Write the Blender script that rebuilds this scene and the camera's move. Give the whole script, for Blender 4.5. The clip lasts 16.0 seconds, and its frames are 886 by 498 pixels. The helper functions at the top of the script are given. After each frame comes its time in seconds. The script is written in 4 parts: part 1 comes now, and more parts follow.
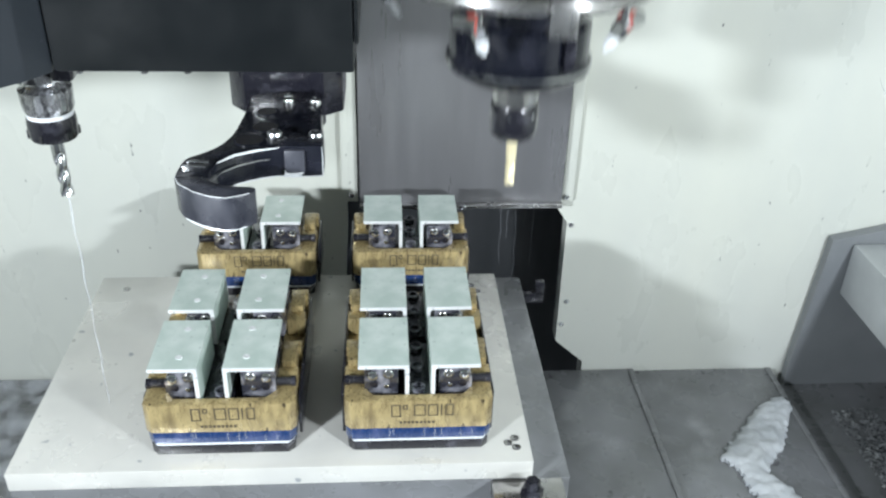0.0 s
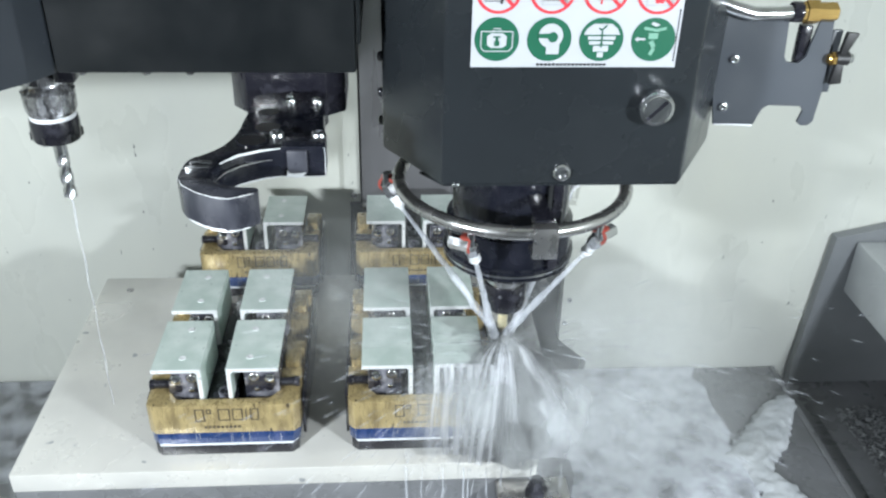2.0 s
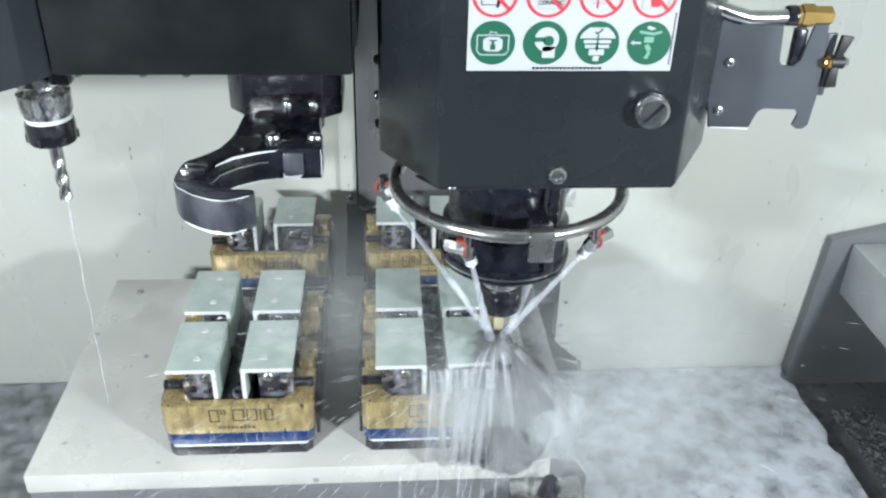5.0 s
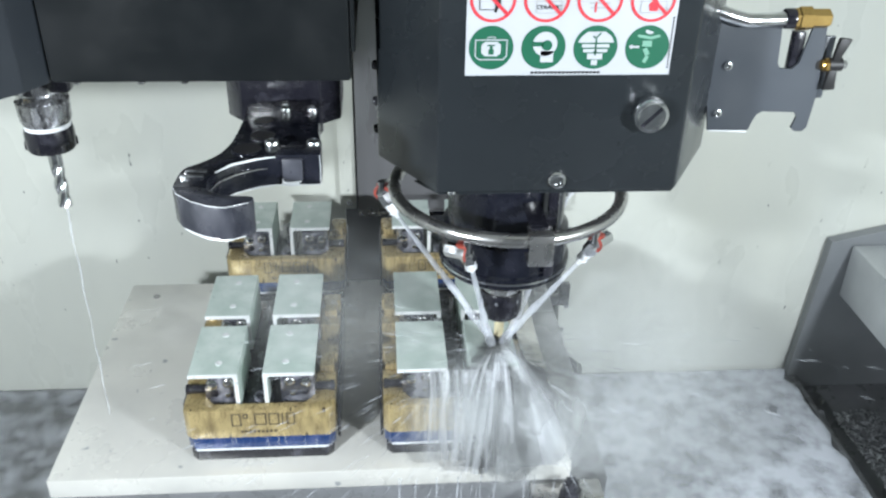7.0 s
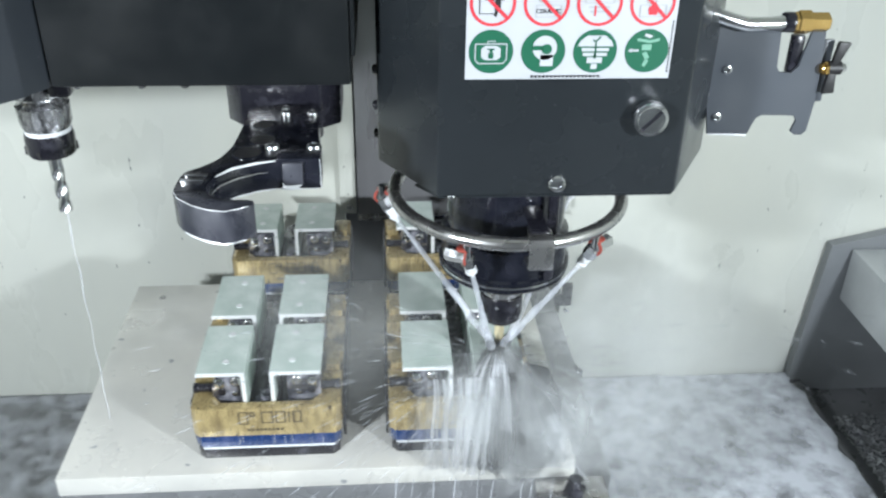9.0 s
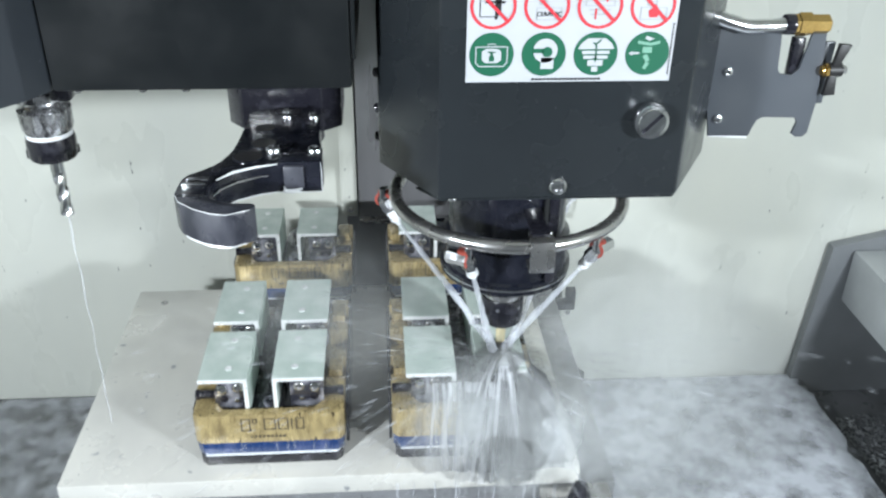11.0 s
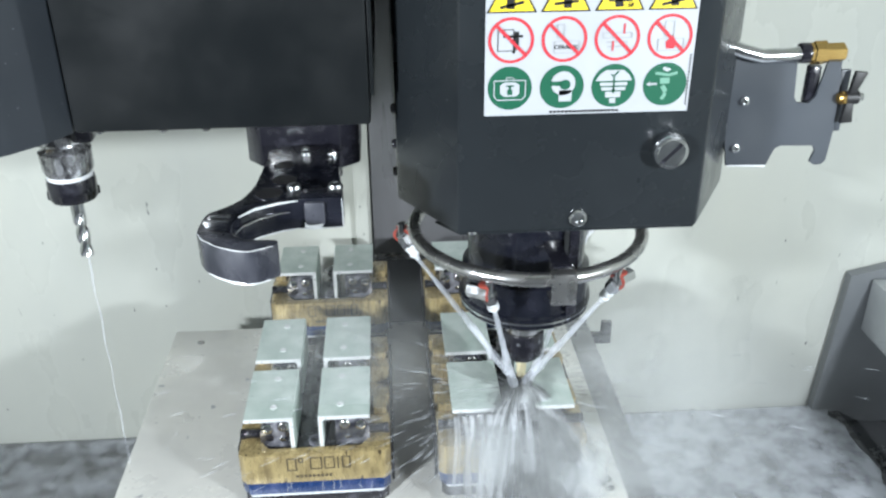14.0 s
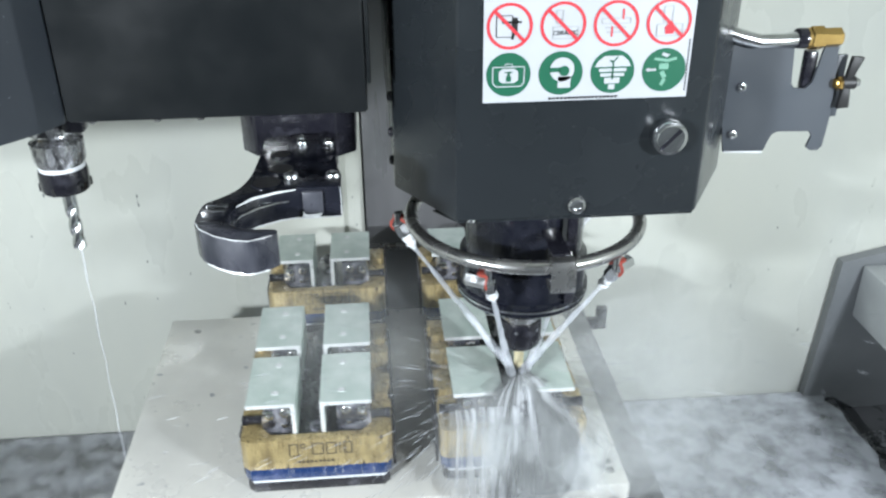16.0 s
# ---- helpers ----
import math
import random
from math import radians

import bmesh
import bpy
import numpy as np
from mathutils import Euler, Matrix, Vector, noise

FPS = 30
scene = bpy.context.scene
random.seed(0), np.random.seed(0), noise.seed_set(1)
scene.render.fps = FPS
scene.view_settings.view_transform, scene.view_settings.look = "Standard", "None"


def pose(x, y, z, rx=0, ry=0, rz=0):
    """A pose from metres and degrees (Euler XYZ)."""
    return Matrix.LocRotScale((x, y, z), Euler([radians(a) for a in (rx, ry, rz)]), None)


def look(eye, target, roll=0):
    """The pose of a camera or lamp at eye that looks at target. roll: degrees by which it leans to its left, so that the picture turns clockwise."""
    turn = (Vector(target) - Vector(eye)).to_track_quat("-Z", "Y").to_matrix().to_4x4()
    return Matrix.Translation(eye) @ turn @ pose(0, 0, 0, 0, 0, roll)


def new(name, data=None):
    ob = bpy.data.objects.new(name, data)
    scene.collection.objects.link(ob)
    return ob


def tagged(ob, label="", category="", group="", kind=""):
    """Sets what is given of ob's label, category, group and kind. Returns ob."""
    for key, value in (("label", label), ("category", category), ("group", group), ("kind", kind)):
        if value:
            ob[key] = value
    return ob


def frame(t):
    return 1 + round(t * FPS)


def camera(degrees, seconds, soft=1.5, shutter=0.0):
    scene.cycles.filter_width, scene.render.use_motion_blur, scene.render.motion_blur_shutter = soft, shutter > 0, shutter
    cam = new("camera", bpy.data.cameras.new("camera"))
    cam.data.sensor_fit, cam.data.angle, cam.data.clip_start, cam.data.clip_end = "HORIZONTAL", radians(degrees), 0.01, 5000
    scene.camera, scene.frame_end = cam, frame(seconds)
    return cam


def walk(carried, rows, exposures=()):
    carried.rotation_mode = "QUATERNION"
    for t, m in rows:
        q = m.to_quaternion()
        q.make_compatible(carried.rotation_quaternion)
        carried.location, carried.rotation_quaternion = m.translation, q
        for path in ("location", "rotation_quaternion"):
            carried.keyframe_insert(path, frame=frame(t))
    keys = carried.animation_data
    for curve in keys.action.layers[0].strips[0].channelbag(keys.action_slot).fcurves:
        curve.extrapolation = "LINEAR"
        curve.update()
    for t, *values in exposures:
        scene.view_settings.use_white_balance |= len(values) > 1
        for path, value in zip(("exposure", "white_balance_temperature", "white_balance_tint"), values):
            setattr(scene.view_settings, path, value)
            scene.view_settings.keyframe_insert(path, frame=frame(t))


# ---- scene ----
cam = camera(54.0, 16.0, soft=2.3, shutter=0.5)
PATH = [
    (0, pose(0.0000, 0.0000, 0.6486, 59.52, -1.53, -3.55)),
    (0.5, pose(0.0000, 0.0000, 0.6486, 59.44, -1.40, -3.43)),
    (1, pose(0.0000, 0.0000, 0.6486, 59.34, -1.25, -3.52)),
    (1.5, pose(0.0000, 0.0000, 0.6486, 59.40, -1.25, -3.50)),
    (2, pose(0.0000, 0.0000, 0.6486, 59.49, -1.20, -3.52)),
    (2.5, pose(0.0000, 0.0000, 0.6486, 59.54, -1.26, -3.57)),
    (3, pose(0.0000, 0.0000, 0.6486, 59.72, -1.17, -3.66)),
    (3.5, pose(0.0000, 0.0000, 0.6486, 59.76, -1.22, -3.69)),
    (4, pose(0.0000, 0.0000, 0.6486, 59.61, -1.32, -3.74)),
    (6.5, pose(0.0000, 0.0000, 0.6486, 59.80, -1.08, -3.89)),
    (7, pose(0.0003, 0.0008, 0.6492, 59.90, -0.97, -3.94)),
    (7.5, pose(0.0011, 0.0005, 0.6496, 60.02, -0.88, -3.90)),
    (8, pose(-0.0003, -0.0006, 0.6493, 60.03, -1.01, -3.98)),
    (8.5, pose(0.0000, 0.0002, 0.6487, 60.08, -0.91, -3.98)),
    (9, pose(-0.0000, 0.0000, 0.6486, 60.22, -0.90, -3.99)),
    (11.5, pose(0.0007, 0.0003, 0.6495, 60.34, -0.60, -3.94)),
    (12, pose(0.0011, 0.0011, 0.6493, 60.39, -0.08, -4.05)),
    (12.5, pose(0.0004, 0.0014, 0.6479, 61.10, 0.17, -4.19)),
    (13, pose(0.0009, 0.0016, 0.6483, 61.58, 0.36, -3.58)),
    (13.5, pose(0.0009, 0.0022, 0.6474, 61.80, 0.76, -3.48)),
    (14, pose(-0.0094, 0.0012, 0.6459, 62.81, 0.41, -3.92)),
    (14.5, pose(-0.0157, 0.0022, 0.6400, 63.88, 0.60, -4.32)),
    (15, pose(-0.0162, -0.0027, 0.6396, 63.52, 0.30, -4.29)),
    (15.5, pose(-0.0170, 0.0012, 0.6451, 62.71, 0.27, -4.59)),
    (16, pose(-0.0191, 0.0051, 0.6418, 62.23, 0.44, -4.92)),
]
walk(cam, PATH)

# ---- world and lamps ----
world = bpy.data.worlds.new("world")
scene.world = world
world.use_nodes = True
world.node_tree.nodes["Background"].inputs[0].default_value = (0.75, 0.85, 1.0, 1)
world.node_tree.nodes["Background"].inputs[1].default_value = 0.35
scene.view_settings.exposure = 0.0

LAMPS = [((-0.82, -0.25, 0.635), (0.40, 1.0, 0.0), 26.5), ((0.90, -0.25, 0.645), (0.05, 1.0, 0.05), 21.0)]
LAMP_OBJECTS = []
for eye, aim, watts in LAMPS:
    data = bpy.data.lights.new("work_light", "AREA")
    data.shape, data.size, data.size_y = "RECTANGLE", 0.11, 0.05
    data.energy, data.color = watts, (0.86, 0.935, 1.0)
    lamp = new("work_light_beam", data)
    lamp.matrix_world = look(eye, aim)
    LAMP_OBJECTS.append(lamp)


# ---- materials ----
def material(name, base, rough=0.5, metal=0.0, second=None, mix_scale=8.0, spread=(0.4, 0.65), bump=0.0, bump_scale=200.0,
             rough_var=0.0, stretch=(1, 1, 1), spots=None, spot_scale=60.0, spot_at=0.72, coat=0.0, spec=0.5):
    m = bpy.data.materials.new(name)
    m.use_nodes = True
    nt = m.node_tree
    b = nt.nodes["Principled BSDF"]
    b.inputs["Roughness"].default_value, b.inputs["Metallic"].default_value = rough, metal
    b.inputs["Coat Weight"].default_value, b.inputs["Coat Roughness"].default_value = coat, 0.06
    b.inputs["Specular IOR Level"].default_value = spec
    b.inputs["Base Color"].default_value = (*base, 1)
    co = nt.nodes.new("ShaderNodeTexCoord")
    mp = nt.nodes.new("ShaderNodeMapping")
    mp.inputs["Scale"].default_value = stretch
    nt.links.new(co.outputs["Object"], mp.inputs["Vector"])

    def noisy(scale, detail=6.0):
        n = nt.nodes.new("ShaderNodeTexNoise")
        n.inputs["Scale"].default_value, n.inputs["Detail"].default_value = scale, detail
        nt.links.new(mp.outputs[0], n.inputs["Vector"])
        return n.outputs["Fac"]

    def ramp(src, lo, hi):
        r = nt.nodes.new("ShaderNodeMapRange")
        r.inputs["From Min"].default_value, r.inputs["From Max"].default_value = lo, hi
        nt.links.new(src, r.inputs["Value"])
        return r.outputs[0]

    colour = None
    if second:
        mx = nt.nodes.new("ShaderNodeMix")
        mx.data_type = "RGBA"
        nt.links.new(ramp(noisy(mix_scale), *spread), mx.inputs[0])
        mx.inputs[6].default_value, mx.inputs[7].default_value = (*base, 1), (*second, 1)
        colour = mx.outputs[2]
    if spots:
        mx = nt.nodes.new("ShaderNodeMix")
        mx.data_type = "RGBA"
        nt.links.new(ramp(noisy(spot_scale, 2.0), spot_at, spot_at + 0.03), mx.inputs[0])
        if colour:
            nt.links.new(colour, mx.inputs[6])
        else:
            mx.inputs[6].default_value = (*base, 1)
        mx.inputs[7].default_value = (*spots, 1)
        colour = mx.outputs[2]
    if colour:
        nt.links.new(colour, b.inputs["Base Color"])
    if rough_var:
        r = nt.nodes.new("ShaderNodeMapRange")
        r.inputs["To Min"].default_value, r.inputs["To Max"].default_value = max(0.03, rough - rough_var), min(1, rough + rough_var)
        r.inputs["From Min"].default_value, r.inputs["From Max"].default_value = 0.35, 0.65
        nt.links.new(noisy(mix_scale * 2.3), r.inputs["Value"])
        nt.links.new(r.outputs[0], b.inputs["Roughness"])
    if bump:
        bp = nt.nodes.new("ShaderNodeBump")
        bp.inputs["Strength"].default_value, bp.inputs["Distance"].default_value = bump, 0.001
        nt.links.new(noisy(bump_scale, 3.0), bp.inputs["Height"])
        nt.links.new(bp.outputs[0], b.inputs["Normal"])
    return m


def water_material(name, opacity, noise_scale=0.0, thin=0.42, thick=0.75, fall=0.22):
    m = bpy.data.materials.new(name)
    m.use_nodes = True
    nt = m.node_tree
    b = nt.nodes["Principled BSDF"]
    b.inputs["Base Color"].default_value = (0.74, 0.77, 0.83, 1)
    b.inputs["Roughness"].default_value = 0.35
    b.inputs["Alpha"].default_value = opacity
    if noise_scale:
        n = nt.nodes.new("ShaderNodeTexNoise")
        co = nt.nodes.new("ShaderNodeTexCoord")
        mp = nt.nodes.new("ShaderNodeMapping")
        mp.inputs["Scale"].default_value = (1, 1, fall)
        n.inputs["Scale"].default_value, n.inputs["Detail"].default_value = noise_scale, 5.0
        nt.links.new(co.outputs["Object"], mp.inputs["Vector"])
        nt.links.new(mp.outputs[0], n.inputs["Vector"])
        r = nt.nodes.new("ShaderNodeMapRange")
        r.inputs["From Min"].default_value, r.inputs["From Max"].default_value, r.inputs["To Max"].default_value = thin, thick, opacity
        nt.links.new(n.outputs["Fac"], r.inputs["Value"])
        nt.links.new(r.outputs[0], b.inputs["Alpha"])
    return m


def mist_material(name, opacity, grain, fall):
    """Soft puffs: clear at the rim of each sheet, milky in the middle, broken by noise."""
    m = bpy.data.materials.new(name)
    m.use_nodes = True
    nt = m.node_tree
    nt.nodes.remove(nt.nodes["Principled BSDF"])
    out = nt.nodes["Material Output"]
    uv = nt.nodes.new("ShaderNodeUVMap")
    dist = nt.nodes.new("ShaderNodeVectorMath")
    dist.operation = "DISTANCE"
    dist.inputs[1].default_value = (0.5, 0.5, 0)
    nt.links.new(uv.outputs[0], dist.inputs[0])
    fade = nt.nodes.new("ShaderNodeMapRange")
    fade.interpolation_type = "SMOOTHSTEP"
    fade.inputs["From Min"].default_value, fade.inputs["From Max"].default_value = 0.48, 0.02
    fade.inputs["To Max"].default_value = opacity
    nt.links.new(dist.outputs["Value"], fade.inputs["Value"])
    co = nt.nodes.new("ShaderNodeTexCoord")
    n = nt.nodes.new("ShaderNodeTexNoise")
    n.inputs["Scale"].default_value, n.inputs["Detail"].default_value = grain, 3.0
    mp = nt.nodes.new("ShaderNodeMapping")
    mp.inputs["Scale"].default_value = (1, 1, fall)
    nt.links.new(co.outputs["Object"], mp.inputs["Vector"])
    nt.links.new(mp.outputs[0], n.inputs["Vector"])
    r = nt.nodes.new("ShaderNodeMapRange")
    r.inputs["From Min"].default_value, r.inputs["From Max"].default_value = 0.15, 0.70
    nt.links.new(n.outputs["Fac"], r.inputs["Value"])
    mul = nt.nodes.new("ShaderNodeMath")
    mul.operation = "MULTIPLY"
    nt.links.new(fade.outputs[0], mul.inputs[0])
    nt.links.new(r.outputs[0], mul.inputs[1])
    dif, tra, half = nt.nodes.new("ShaderNodeBsdfDiffuse"), nt.nodes.new("ShaderNodeBsdfTranslucent"), nt.nodes.new("ShaderNodeMixShader")
    for q in (dif, tra):
        q.inputs["Color"].default_value = (0.84, 0.87, 0.88, 1)
    nt.links.new(dif.outputs[0], half.inputs[1])
    nt.links.new(tra.outputs[0], half.inputs[2])
    clear, mix = nt.nodes.new("ShaderNodeBsdfTransparent"), nt.nodes.new("ShaderNodeMixShader")
    nt.links.new(mul.outputs[0], mix.inputs[0])
    nt.links.new(clear.outputs[0], mix.inputs[1])
    nt.links.new(half.outputs[0], mix.inputs[2])
    nt.links.new(mix.outputs[0], out.inputs["Surface"])
    return m


def veil_material(name, opacity, across, along, floor=0.2):
    """A falling sheet of water: fine strands that run along the fall, clear at its sides and ends."""
    m = bpy.data.materials.new(name)
    m.use_nodes = True
    nt = m.node_tree
    nt.nodes.remove(nt.nodes["Principled BSDF"])
    out = nt.nodes["Material Output"]
    uv, sep = nt.nodes.new("ShaderNodeUVMap"), nt.nodes.new("ShaderNodeSeparateXYZ")
    nt.links.new(uv.outputs[0], sep.inputs[0])

    def span(src, a, b, lo=0.0, hi=1.0):
        r = nt.nodes.new("ShaderNodeMapRange")
        r.interpolation_type = "SMOOTHSTEP"
        for key, value in (("From Min", a), ("From Max", b), ("To Min", lo), ("To Max", hi)):
            r.inputs[key].default_value = value
        nt.links.new(src, r.inputs["Value"])
        return r.outputs[0]

    def times(a, b):
        q = nt.nodes.new("ShaderNodeMath")
        q.operation = "MULTIPLY"
        nt.links.new(a, q.inputs[0])
        nt.links.new(b, q.inputs[1])
        return q.outputs[0]

    def strands(sx, sy, lo, hi, least):
        mp, n = nt.nodes.new("ShaderNodeMapping"), nt.nodes.new("ShaderNodeTexNoise")
        mp.inputs["Scale"].default_value = (sx, sy, 1)
        n.inputs["Scale"].default_value, n.inputs["Detail"].default_value = 1.0, 1.2
        nt.links.new(uv.outputs[0], mp.inputs["Vector"])
        nt.links.new(mp.outputs[0], n.inputs["Vector"])
        return span(n.outputs["Fac"], lo, hi, least)

    fade = times(span(sep.outputs[0], 0.0, 0.34), span(sep.outputs[0], 1.0, 0.66))
    fade = times(fade, times(span(sep.outputs[1], 0.0, 0.06), span(sep.outputs[1], 1.0, 0.70, 0.45 * opacity, opacity)))
    alpha = times(fade, times(strands(across, along, 0.36, 0.66, floor), strands(across * 0.3, along * 2.2, 0.30, 0.62, 0.6)))
    dif, tra, half = nt.nodes.new("ShaderNodeBsdfDiffuse"), nt.nodes.new("ShaderNodeBsdfTranslucent"), nt.nodes.new("ShaderNodeMixShader")
    for q in (dif, tra):
        q.inputs["Color"].default_value = (0.90, 0.92, 0.96, 1)
    nt.links.new(dif.outputs[0], half.inputs[1])
    nt.links.new(tra.outputs[0], half.inputs[2])
    clear, mix = nt.nodes.new("ShaderNodeBsdfTransparent"), nt.nodes.new("ShaderNodeMixShader")
    nt.links.new(alpha, mix.inputs[0])
    nt.links.new(clear.outputs[0], mix.inputs[1])
    nt.links.new(half.outputs[0], mix.inputs[2])
    nt.links.new(mix.outputs[0], out.inputs["Surface"])
    return m


PLUME = mist_material("coolant_plume", 0.52, 30.0, 0.4)
HAZE = mist_material("coolant_haze", 0.32, 8.0, 0.8)
VEIL = veil_material("coolant_veil", 1.0, 9.0, 0.8, 0.58)
THINVEIL = veil_material("thin_coolant_veil", 0.80, 15.0, 0.7, 0.06)
FOGVEIL = veil_material("foggy_coolant_veil", 1.0, 8.0, 0.9, 0.6)
CREAM = material("cream_paint", (0.62, 0.632, 0.565), 0.32, 0, (0.55, 0.568, 0.53), 2.5, (0.3, 0.7), 0.05, 400, 0.1, (1.7, 1, 0.75), (0.20, 0.21, 0.20), 58, 0.735)
CHARCOAL = material("charcoal_paint", (0.0135, 0.0165, 0.0190), 0.25, 0, (0.0195, 0.0232, 0.0265), 8, (0.3, 0.7), 0.12, 900, 0.08)
CHANGER = material("blackish_grey_paint", (0.0050, 0.0064, 0.0073), 0.36, 0, (0.0074, 0.0090, 0.0103), 8, (0.3, 0.7), 0.12, 900, 0.08)
DRUM = material("speckled_slate_paint", (0.024, 0.029, 0.036), 0.38, 0, (0.032, 0.038, 0.046), 9, (0.3, 0.7), 0.10, 900, 0.06, (1, 1, 1), (0.10, 0.11, 0.12), 160, 0.73)
SLATE = material("slate_paint", (0.050, 0.058, 0.070), 0.36, 0, (0.065, 0.073, 0.086), 9, (0.3, 0.7), 0.10, 900, 0.06)
BLACK = material("wet_black_oxide", (0.006, 0.007, 0.012), 0.22, 0, (0.020, 0.021, 0.030), 30, (0.5, 0.75), 0.10, 160, 0.10, coat=0.3, spec=0.4)
HAZED = material("water_hazed_black_steel", (0.024, 0.026, 0.036), 0.33, 0, (0.075, 0.077, 0.092), 42, (0.38, 0.68), 0.10, 200, 0.10, (1, 1, 0.6), coat=0.2)
BLACKMETAL = material("blackened_steel", (0.012, 0.012, 0.017), 0.2, 0, (0.06, 0.06, 0.075), 45, (0.55, 0.78), 0.2, 220, 0.1, coat=0.3)
PLATE = material("wet_aluminium_plate", (0.69, 0.68, 0.635), 0.36, 0.25, (0.585, 0.58, 0.55), 9, (0.38, 0.66), 0.10, 120, 0.14, (1, 1, 1), (0.33, 0.34, 0.35), 40, 0.70)
PART = material("milled_aluminium", (0.50, 0.595, 0.545), 0.40, 0.15, (0.66, 0.735, 0.69), 34, (0.36, 0.64), 0.10, 300, 0.12, (1, 1, 1), (0.34, 0.41, 0.385), 120, 0.675)
CUT = material("bright_cut_aluminium", (0.82, 0.84, 0.84), 0.35, 0.3, (0.7, 0.72, 0.72), 60, (0.4, 0.7), 0.1, 300, 0.1)
BRONZE = material("stained_bronze", (0.46, 0.36, 0.175), 0.32, 0.35, (0.22, 0.165, 0.08), 75, (0.40, 0.75), 0.15, 250, 0.12, (1.5, 1, 0.45), (0.08, 0.06, 0.035), 120, 0.68, coat=0.3)
BLUE = material("blue_anodised", (0.016, 0.042, 0.135), 0.24, 0.15, (0.06, 0.085, 0.20), 60, (0.5, 0.72), 0.1, 200, 0.08, (1, 1, 0.4), coat=0.5)
STEEL = material("steel", (0.50, 0.50, 0.50), 0.24, 0.95, (0.38, 0.37, 0.36), 20, (0.4, 0.7), 0.06, 300, 0.08)
CHROME = material("bright_steel", (0.72, 0.73, 0.74), 0.16, 1.0, (0.55, 0.56, 0.58), 40, (0.4, 0.7), 0.05, 300, 0.08)
GALV = material("column_sheet_steel", (0.22, 0.22, 0.228), 0.36, 0.35, (0.17, 0.17, 0.178), 5, (0.35, 0.65), 0.06, 300, 0.1, (3, 1, 0.4))
SHEET = material("wet_way_cover_steel", (0.150, 0.155, 0.158), 0.30, 0.2, (0.215, 0.22, 0.232), 11, (0.34, 0.66), 0.20, 60, 0.14, (1, 1, 1), (0.085, 0.085, 0.095), 34, 0.70)
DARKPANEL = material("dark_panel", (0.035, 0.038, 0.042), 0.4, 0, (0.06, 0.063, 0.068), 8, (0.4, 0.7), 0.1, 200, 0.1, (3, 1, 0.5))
GREYBOX = material("grey_guard_paint", (0.40, 0.42, 0.43), 0.4, 0, (0.50, 0.52, 0.53), 10, (0.4, 0.7), 0.08, 300, 0.1)
DARKBOX = material("dark_guard_paint", (0.175, 0.186, 0.196), 0.42, 0, (0.215, 0.226, 0.235), 7, (0.4, 0.7), 0.08, 300, 0.1)
BRASS = material("brass", (0.62, 0.42, 0.15), 0.25, 0.9, (0.48, 0.31, 0.10), 60, (0.4, 0.7), 0.08, 300)
GOLD = material("gold_coated_carbide", (0.82, 0.74, 0.50), 0.35, 0.35, (0.72, 0.62, 0.40), 90, (0.4, 0.7))
RED = material("red_print", (0.55, 0.03, 0.045), 0.45)
GREEN = material("green_print", (0.0045, 0.092, 0.048), 0.45)
YELLOW = material("yellow_print", (0.80, 0.62, 0.03), 0.45)
WHITE = material("white_vinyl", (0.43, 0.445, 0.47), 0.45, 0, (0.39, 0.405, 0.425), 12, (0.4, 0.7))
PALEGREEN = material("smeared_green_print", (0.16, 0.33, 0.25), 0.45)
INK = material("black_print", (0.012, 0.012, 0.013), 0.5)
GREYINK = material("grey_print", (0.33, 0.34, 0.35), 0.5)
TAPE = material("red_sealing_tape", (0.34, 0.06, 0.04), 0.4, 0, (0.22, 0.04, 0.03), 90, (0.4, 0.7))
PLASTIC = material("white_plastic", (0.75, 0.77, 0.78), 0.2, 0, (0.66, 0.68, 0.70), 80, (0.4, 0.7), coat=0.5)
ETCH = material("etched_mark", (0.075, 0.060, 0.04), 0.45)
# wet black steel; the pale second colour paints in its broken reflections
WETJAW = material("black_jaw_steel_with_glints", (0.024, 0.025, 0.034), 0.18, 0, (0.24, 0.24, 0.27), 60, (0.46, 0.66), 0.45, 120, 0.08, coat=1.0, spec=0.7)
CHIPS = material("metal_chips", (0.55, 0.56, 0.58), 0.3, 0.7, (0.35, 0.36, 0.38), 40, (0.4, 0.7))
FOAMY = material("foam_flecked_steel", (0.40, 0.40, 0.41), 0.22, 0.85, (0.12, 0.12, 0.13), 120, (0.5, 0.62), 0.3, 200, 0.08, (1, 1, 0.6), (0.78, 0.79, 0.82), 75, 0.53)
JET = water_material("coolant_jet", 0.50, 70.0, 0.10, 0.62, 0.15)
STREAK = water_material("coolant_streak", 0.20)
FILM = water_material("coolant_film", 0.60, 26.0, 0.24, 0.60, 1.0)
THINFILM = water_material("thin_coolant_film", 0.30, 30.0, 0.40, 0.70, 1.0)
TRICKLE = water_material("coolant_trickle", 0.20)
FROTH = material("coolant_froth", (0.50, 0.52, 0.54), 0.5, 0, (0.36, 0.38, 0.40), 22, (0.36, 0.66), 0.5, 70, 0.1)
LED = bpy.data.materials.new("led_panel")
LED.use_nodes = True
LED.node_tree.nodes["Principled BSDF"].inputs["Emission Color"].default_value = (0.93, 0.98, 1, 1)
LED.node_tree.nodes["Principled BSDF"].inputs["Emission Strength"].default_value = 6.0


# ---- mesh helpers ----
ORIGIN = {}


def thing(name, origin, label, category, group="", kind=""):
    ob = new(name)
    ob.empty_display_size = 0.02
    ob.location = origin
    ORIGIN[ob] = Vector(origin)
    return tagged(ob, label, category, group, kind)


